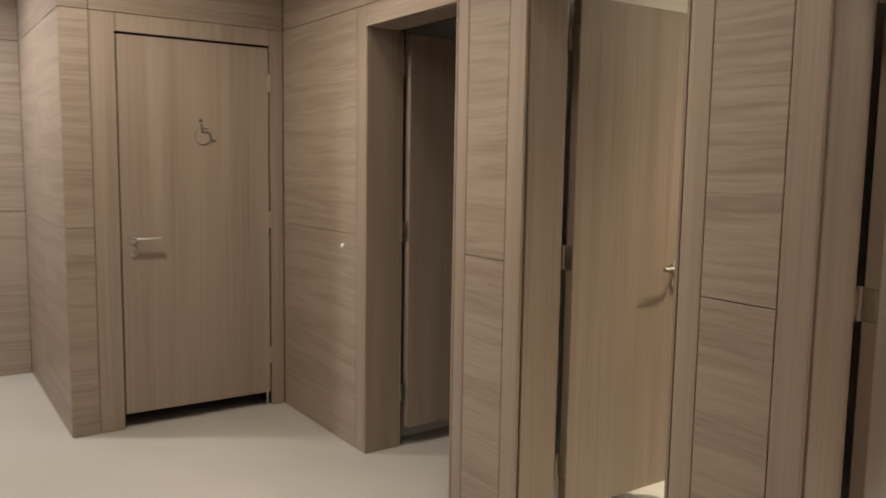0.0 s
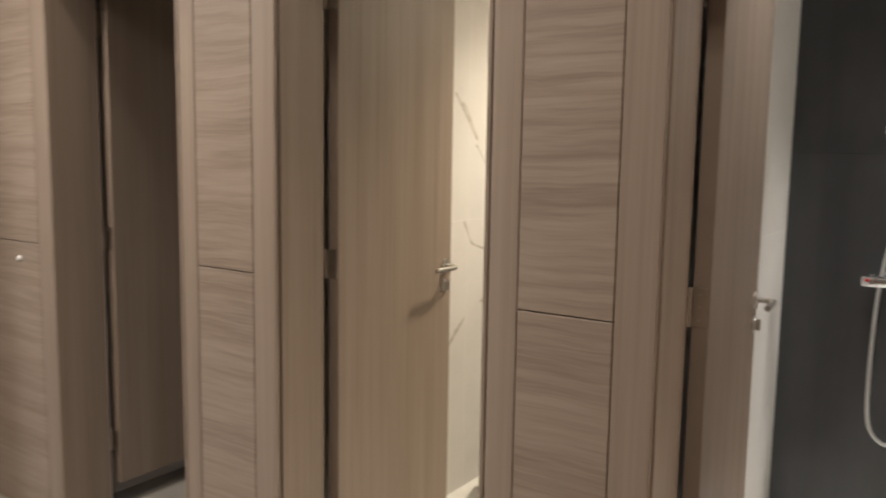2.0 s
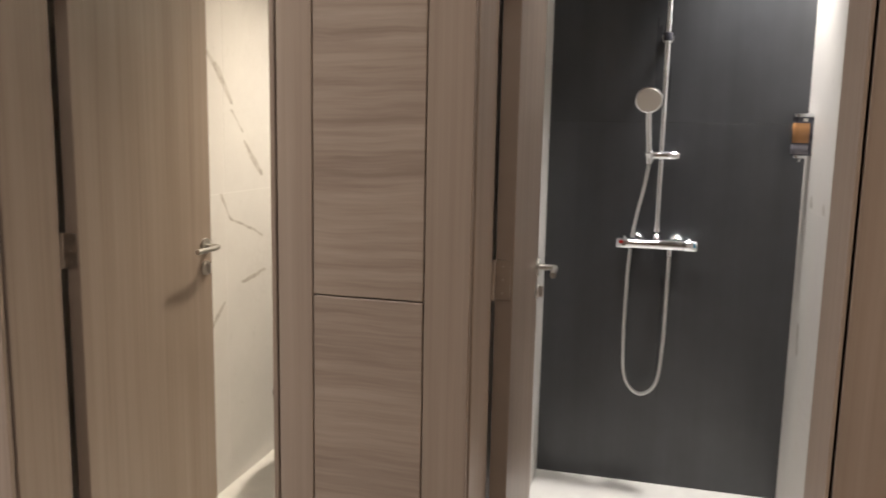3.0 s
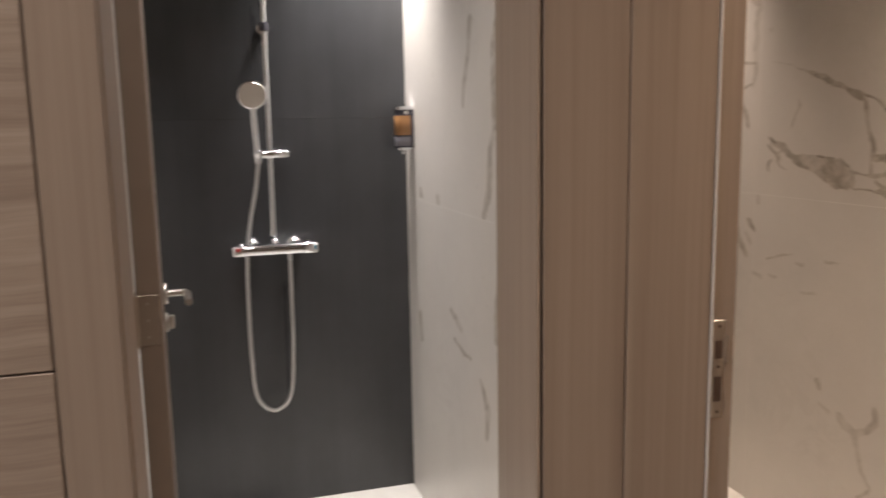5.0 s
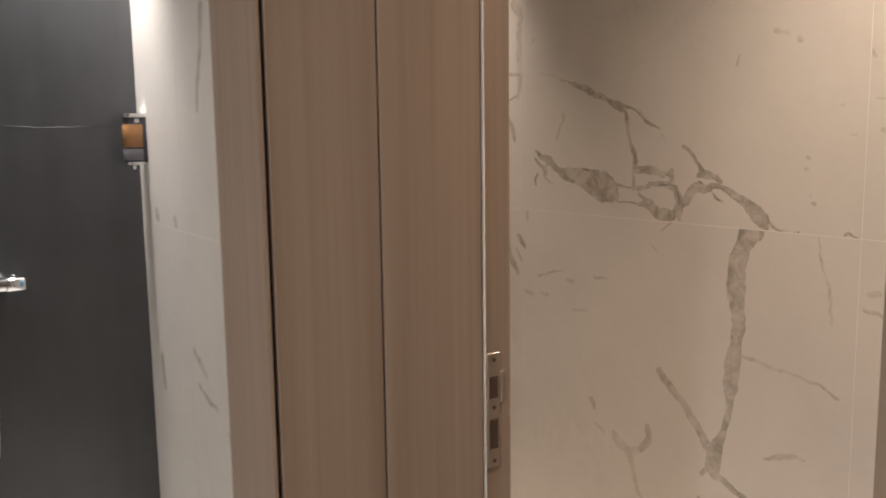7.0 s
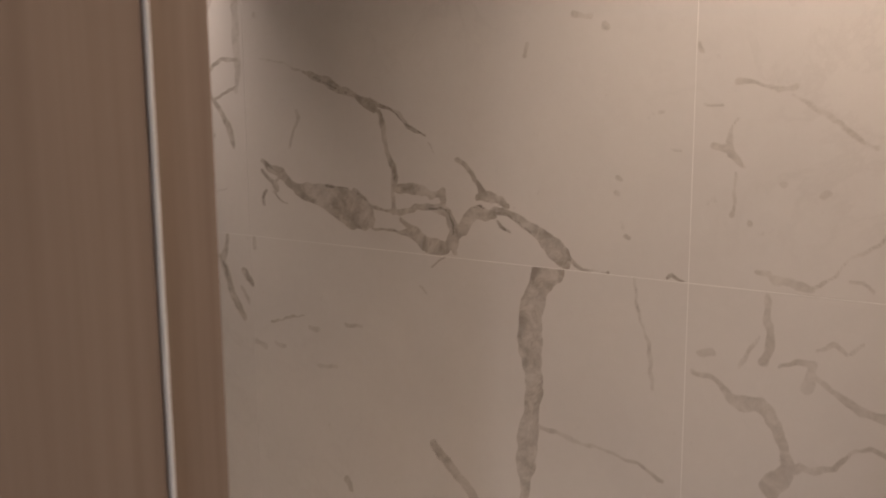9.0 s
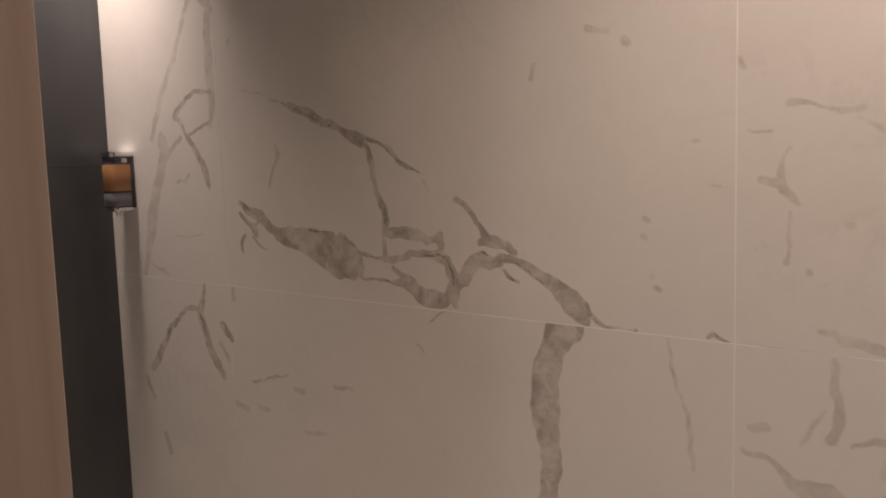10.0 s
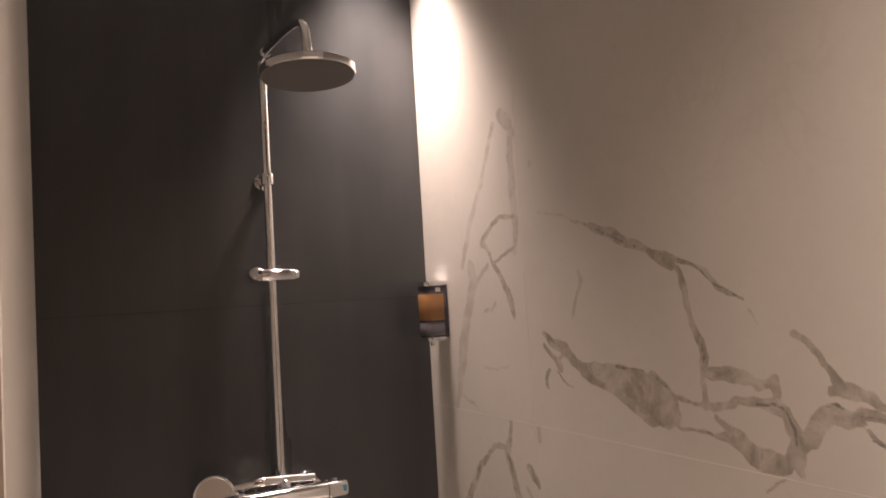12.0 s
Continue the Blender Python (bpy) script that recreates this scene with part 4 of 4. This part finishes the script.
# ---- shower sets ----
def shower_set(y, slider_z, handset_up, label):
    """Exposed mixer, riser rail, overhead disc and handset on the dark wall. x runs into the wall."""
    top = empty("shower_set", pose(XB, y, 0))
    rail_x, bar_x = -0.055, -0.098
    part("riser_rail", rod((rail_x, 0, 1.0), (rail_x, 0, 2.035), 0.0105, segments=20), M_CHROME, top, "straight chrome riser tube", smooth=True)
    part("top_elbow", tube([(rail_x, 0, 2.028), (rail_x, 0, 2.058), (rail_x - 0.012, 0, 2.072), (rail_x - 0.04, 0, 2.076)], 0.0135, 16, 6), M_CHROME, top, smooth=True)
    part("shower_arm", tube([(rail_x - 0.03, 0, 2.076), (rail_x - 0.14, -0.011, 2.082), (rail_x - 0.24, -0.019, 2.080), (rail_x - 0.285, -0.023, 2.062), (rail_x - 0.297, -0.024, 2.02), (rail_x - 0.297, -0.024, 1.975)], 0.0105, 16, 6), M_CHROME, top, "curved chrome arm", smooth=True)
    tilt = pose(rail_x - 0.297, -0.024, 1.955, 0, 4, 0)
    head = part("overhead_shower", lathe([(0.002, 0.024), (0.014, 0.023), (0.018, 0.014), (0.100, 0.011), (0.105, 0.007), (0.105, -0.005), (0.102, -0.008)], 48, m=tilt), M_CHROME, top, "round chrome overhead rain disc", smooth=True)
    part("nozzle_plate", lathe([(0.1005, -0.0075), (0.1005, -0.010), (0.001, -0.0105)], 48, m=tilt), M_NOZZLE, head, smooth=True)
    # wall bracket
    bracket = part("wall_bracket", rod((0, 0, 1.767), (rail_x, 0, 1.767), 0.010, segments=16), M_CHROME, top, smooth=True)
    part("bracket_collar", rod((rail_x, 0, 1.752), (rail_x, 0, 1.782), 0.0165, bevel=0.003, segments=20), M_CASE if handset_up else M_CHROME, bracket, smooth=True)
    part("bracket_flange", rod((0, 0, 1.767), (-0.008, 0, 1.767), 0.022, bevel=0.003, segments=24), M_CHROME, bracket, smooth=True)
    # slider
    slider = part("slider", rod((rail_x - 0.004, -0.056, slider_z), (rail_x - 0.004, 0.056, slider_z), 0.0165, bevel=0.004, segments=24), M_CHROME, top, "chrome slider across the rail", smooth=True)
    lean = 1.0 if handset_up else 0.35
    part("holder", rod((rail_x - 0.010, 0.040, slider_z - 0.022 * lean), (rail_x - 0.034, 0.047, slider_z + 0.016 * lean), 0.0155, 0.017, segments=18, bevel=0.003), M_CHROME, slider, smooth=True)
    part("slider_knob", rod((rail_x - 0.004, -0.056, slider_z), (rail_x - 0.004, -0.066, slider_z), 0.0145, 0.012, segments=20, bevel=0.002), M_CHROME, slider, smooth=True)
    # mixer bar
    zb = 0.998
    mixer = part("mixer_bar", rod((bar_x, -0.098, zb), (bar_x, 0.098, zb), 0.0215, segments=28), M_CHROME, top, "round chrome thermostatic mixer bar", smooth=True)
    for s in (-1, 1):
        part("mixer_knob", lathe([(0.0235, 0.0), (0.0235, 0.042), (0.021, 0.047), (0.004, 0.048)], 28, m=pose(bar_x, 0.100 * s, zb, -90 * s, 0, 0)), M_CHROME, mixer, smooth=True)
        part("wall_union", rod((0, 0.075 * s, zb + 0.004), (bar_x + 0.01, 0.075 * s, zb), 0.017, segments=20), M_CHROME, mixer, smooth=True)
        part("union_flange", lathe([(0.034, 0.0), (0.033, 0.006), (0.024, 0.018), (0.018, 0.024)], 28, m=pose(0, 0.075 * s, zb + 0.004, 0, -90, 0)), M_CHROME, mixer, smooth=True)
        part("knob_stop", box(bar_x - 0.010, bar_x + 0.008, 0.118 * s - 0.006, 0.118 * s + 0.006, zb + 0.0225, zb + 0.0275, 0.002), M_CHROME, mixer, smooth=True)
    part("riser_socket", tube([(bar_x + 0.004, 0, zb + 0.015), (bar_x + 0.018, 0, zb + 0.030), (rail_x, 0, zb + 0.038), (rail_x, 0, zb + 0.060)], 0.0135, 16, 5), M_CHROME, mixer, smooth=True)
    part("hot_mark", box(bar_x - 0.0250, bar_x - 0.0205, 0.122, 0.136, zb + 0.002, zb + 0.012, 0.0008), M_RED, mixer, "small red temperature mark")
    part("cold_mark", box(bar_x - 0.0250, bar_x - 0.0205, -0.142, -0.134, zb - 0.004, zb + 0.012, 0.0008), M_BLUE, mixer)
    part("hose_outlet", rod((bar_x, -0.050, zb - 0.018), (bar_x, -0.050, zb - 0.042), 0.0095, segments=16, bevel=0.001), M_CHROME, mixer, smooth=True)
    # handset and hose
    if handset_up:
        grip = [(rail_x - 0.022, 0.043, slider_z - 0.030), (rail_x - 0.030, 0.046, slider_z + 0.03), (rail_x - 0.046, 0.051, slider_z + 0.10), (rail_x - 0.066, 0.054, slider_z + 0.165)]
        face_m = look((rail_x - 0.076, 0.056, slider_z + 0.205), (rail_x - 0.9, 0.02, slider_z - 0.05))
        hose = [(rail_x - 0.022, 0.043, slider_z - 0.028), (rail_x - 0.016, 0.056, slider_z - 0.12), (rail_x + 0.006, 0.078, 1.10), (rail_x + 0.016, 0.092, 1.0), (rail_x - 0.01, 0.100, 0.86), (bar_x, 0.101, 0.62), (bar_x, 0.088, 0.465), (bar_x, 0.030, 0.408), (bar_x, -0.030, 0.460), (bar_x, -0.046, 0.62), (bar_x, -0.049, 0.82), (bar_x, -0.050, 0.955)]
    else:
        grip = [(rail_x - 0.016, -0.075, zb + 0.030), (rail_x - 0.022, 0.0, zb + 0.036), (rail_x - 0.030, 0.06, zb + 0.040), (rail_x - 0.014, 0.113, zb + 0.030)]
        face_m = look((rail_x + 0.003, 0.158, zb + 0.016), (rail_x - 0.9, 0.42, zb + 0.12))
        hose = [(rail_x - 0.016, -0.072, zb + 0.030), (rail_x + 0.006, -0.112, zb - 0.02), (rail_x + 0.006, -0.122, zb - 0.12), (rail_x - 0.01, -0.150, 0.62), (bar_x, -0.150, 0.46), (bar_x, -0.105, 0.395), (bar_x, -0.060, 0.46), (bar_x, -0.050, 0.64), (bar_x, -0.050, 0.955)]
    handset = part("handset", tube(grip, 0.0125, 16, 6), M_CHROME, top, "chrome hand shower", smooth=True)
    part("handset_head", lathe([(0.006, 0.020), (0.030, 0.016), (0.047, 0.006), (0.050, -0.002), (0.049, -0.012), (0.045, -0.014)], 40, m=face_m), M_CHROME, handset, smooth=True)
    part("handset_face", lathe([(0.0445, -0.0135), (0.043, -0.016), (0.001, -0.017)], 40, m=face_m), M_STEEL, handset, "pale round spray face", smooth=True)
    part("hose", tube(hose, 0.0068, 10, 26, ribs=0.10), M_HOSE, top, "ribbed metal shower hose hanging in a loop", smooth=True)
    return tagged(top, label, "shower", "wall showers")


shower_set(0.344, 1.331, True, "chrome wall shower with its hand shower on the rail")
shower_set(-0.884, 1.528, False, "chrome wall shower with its hand shower laid on the mixer")


def rounded_box(x0, x1, y0, y1, z0, z1, r, soft=0.002):
    """A box whose two front upright edges (towards +y) are well rounded."""
    bm = box(x0, x1, y0, y1, z0, z1)
    front = [e for e in bm.edges if all(v.co.y > y1 - 1e-5 for v in e.verts) and abs(e.verts[0].co.x - e.verts[1].co.x) < 1e-6]
    bmesh.ops.bevel(bm, geom=front, offset=r, segments=6, affect="EDGES", profile=0.5)
    level = [e for e in bm.edges if abs(e.verts[0].co.z - e.verts[1].co.z) < 1e-6]
    bmesh.ops.bevel(bm, geom=level, offset=soft, segments=2, affect="EDGES", profile=0.5)
    return bm


def soap_dispenser(y):
    """Wall soap dispenser; y is the wall face it hangs on."""
    d = empty("soap_dispenser", pose(3.786, y, 1.333))
    part("back_plate", box(-0.0600, 0.0040, 0.0, 0.010, 0.010, 0.150, 0.003, segments=2), M_CASE, d, smooth=True)
    part("case", rounded_box(-0.0580, 0.0015, 0.0095, 0.0620, 0.012, 0.148, 0.016), M_CASE, d, smooth=True)
    part("soap_window", rounded_box(-0.0595, 0.0030, 0.012, 0.0635, 0.056, 0.126, 0.017), M_SOAP, d, "amber soap seen through the window", smooth=True)
    part("lower_cover", rounded_box(-0.0585, 0.0020, 0.012, 0.0625, 0.016, 0.052, 0.016), M_COVER, d, "grey lower cover", smooth=True)
    part("lid", rounded_box(-0.0600, 0.0035, 0.0, 0.0640, 0.146, 0.159, 0.016, 0.003), M_CHROME, d, "chrome lid", smooth=True)
    part("level_mark", box(-0.0592, -0.0575, 0.020, 0.034, 0.131, 0.142, 0.0004), M_WHITE, d)
    part("push_lever", rounded_box(-0.0560, -0.0010, 0.008, 0.0590, 0.002, 0.014, 0.014, 0.003), M_CHROME, d, "chrome push bar", smooth=True)
    part("spout", rod((-0.025, 0.034, 0.004), (-0.025, 0.034, -0.012), 0.006, 0.005, segments=16, bevel=0.001), M_CHROME, d, smooth=True)
    return tagged(d, "wall soap dispenser with an amber window and chrome lid", "soap dispenser", "soap dispensers")


soap_dispenser(Y3R)
soap_dispenser(Y4R)


# ---- toilet in the second cubicle ----
def oval(cx, half_w, front, back, z, n=36):
    """A rounded toilet outline: elliptical front (towards -x), squarer back."""
    pts = []
    for k in range(n):
        a = math.tau * k / n
        c, s = math.cos(a), math.sin(a)
        r = front if c < 0 else back
        e = 1.0 if c < 0 else 0.55
        pts.append((cx + r * (abs(c) ** e) * (1 if c > 0 else -1), half_w * s, z))
    return pts


def loft(rings, bm=None):
    bm = bm or bmesh.new()
    rows = [[bm.verts.new(p) for p in ring] for ring in rings]
    for r0, r1 in zip(rows, rows[1:]):
        for k in range(len(r0)):
            bm.faces.new((r0[k], r0[(k + 1) % len(r0)], r1[(k + 1) % len(r0)], r1[k]))
    bm.faces.new(rows[0])
    bm.faces.new(rows[-1])
    return bm


toilet = empty("toilet", pose(XB, 1.56, 0))
part("bowl", loft([oval(-0.28, 0.10, 0.14, 0.275, 0.07), oval(-0.30, 0.13, 0.22, 0.295, 0.16), oval(-0.35, 0.165, 0.27, 0.345, 0.28), oval(-0.37, 0.180, 0.29, 0.365, 0.38), oval(-0.37, 0.180, 0.29, 0.365, 0.405)]), M_CERAMIC, toilet, "white wall-hung ceramic bowl", smooth=True)
part("seat", loft([oval(-0.38, 0.182, 0.285, 0.22, 0.406), oval(-0.38, 0.188, 0.292, 0.225, 0.412), oval(-0.38, 0.188, 0.292, 0.225, 0.424), oval(-0.38, 0.182, 0.286, 0.22, 0.429)]), M_SEAT, toilet, "glossy black seat", smooth=True)
part("lid", loft([oval(-0.38, 0.178, 0.282, 0.22, 0.4325), oval(-0.38, 0.184, 0.288, 0.225, 0.437), oval(-0.38, 0.184, 0.288, 0.225, 0.447), oval(-0.38, 0.174, 0.276, 0.215, 0.454)]), M_SEAT, toilet, "closed glossy black lid", smooth=True)
tagged(toilet, "wall-hung white toilet with a glossy black seat and lid", "toilet")

# ---- recessed downlights, with the added fill lamps ----
for (lx, ly, lz), *_ in DOWNLIGHTS_AND_FILLS:
    lamp = empty("ceiling_downlight", pose(lx, ly, lz))
    part("trim", lathe([(0.046, 0.0), (0.046, -0.005), (0.038, -0.006), (0.036, -0.002), (0.035, 0.0)], 32), M_WHITE, lamp, smooth=True)
    part("lens", lathe([(0.0345, -0.0005), (0.001, -0.0015)], 32), M_LENS, lamp, "glowing lens", smooth=True)
    tagged(lamp, "small round white recessed lamp that is lit, downlights and added fills alike", "downlight", "ceiling downlights")
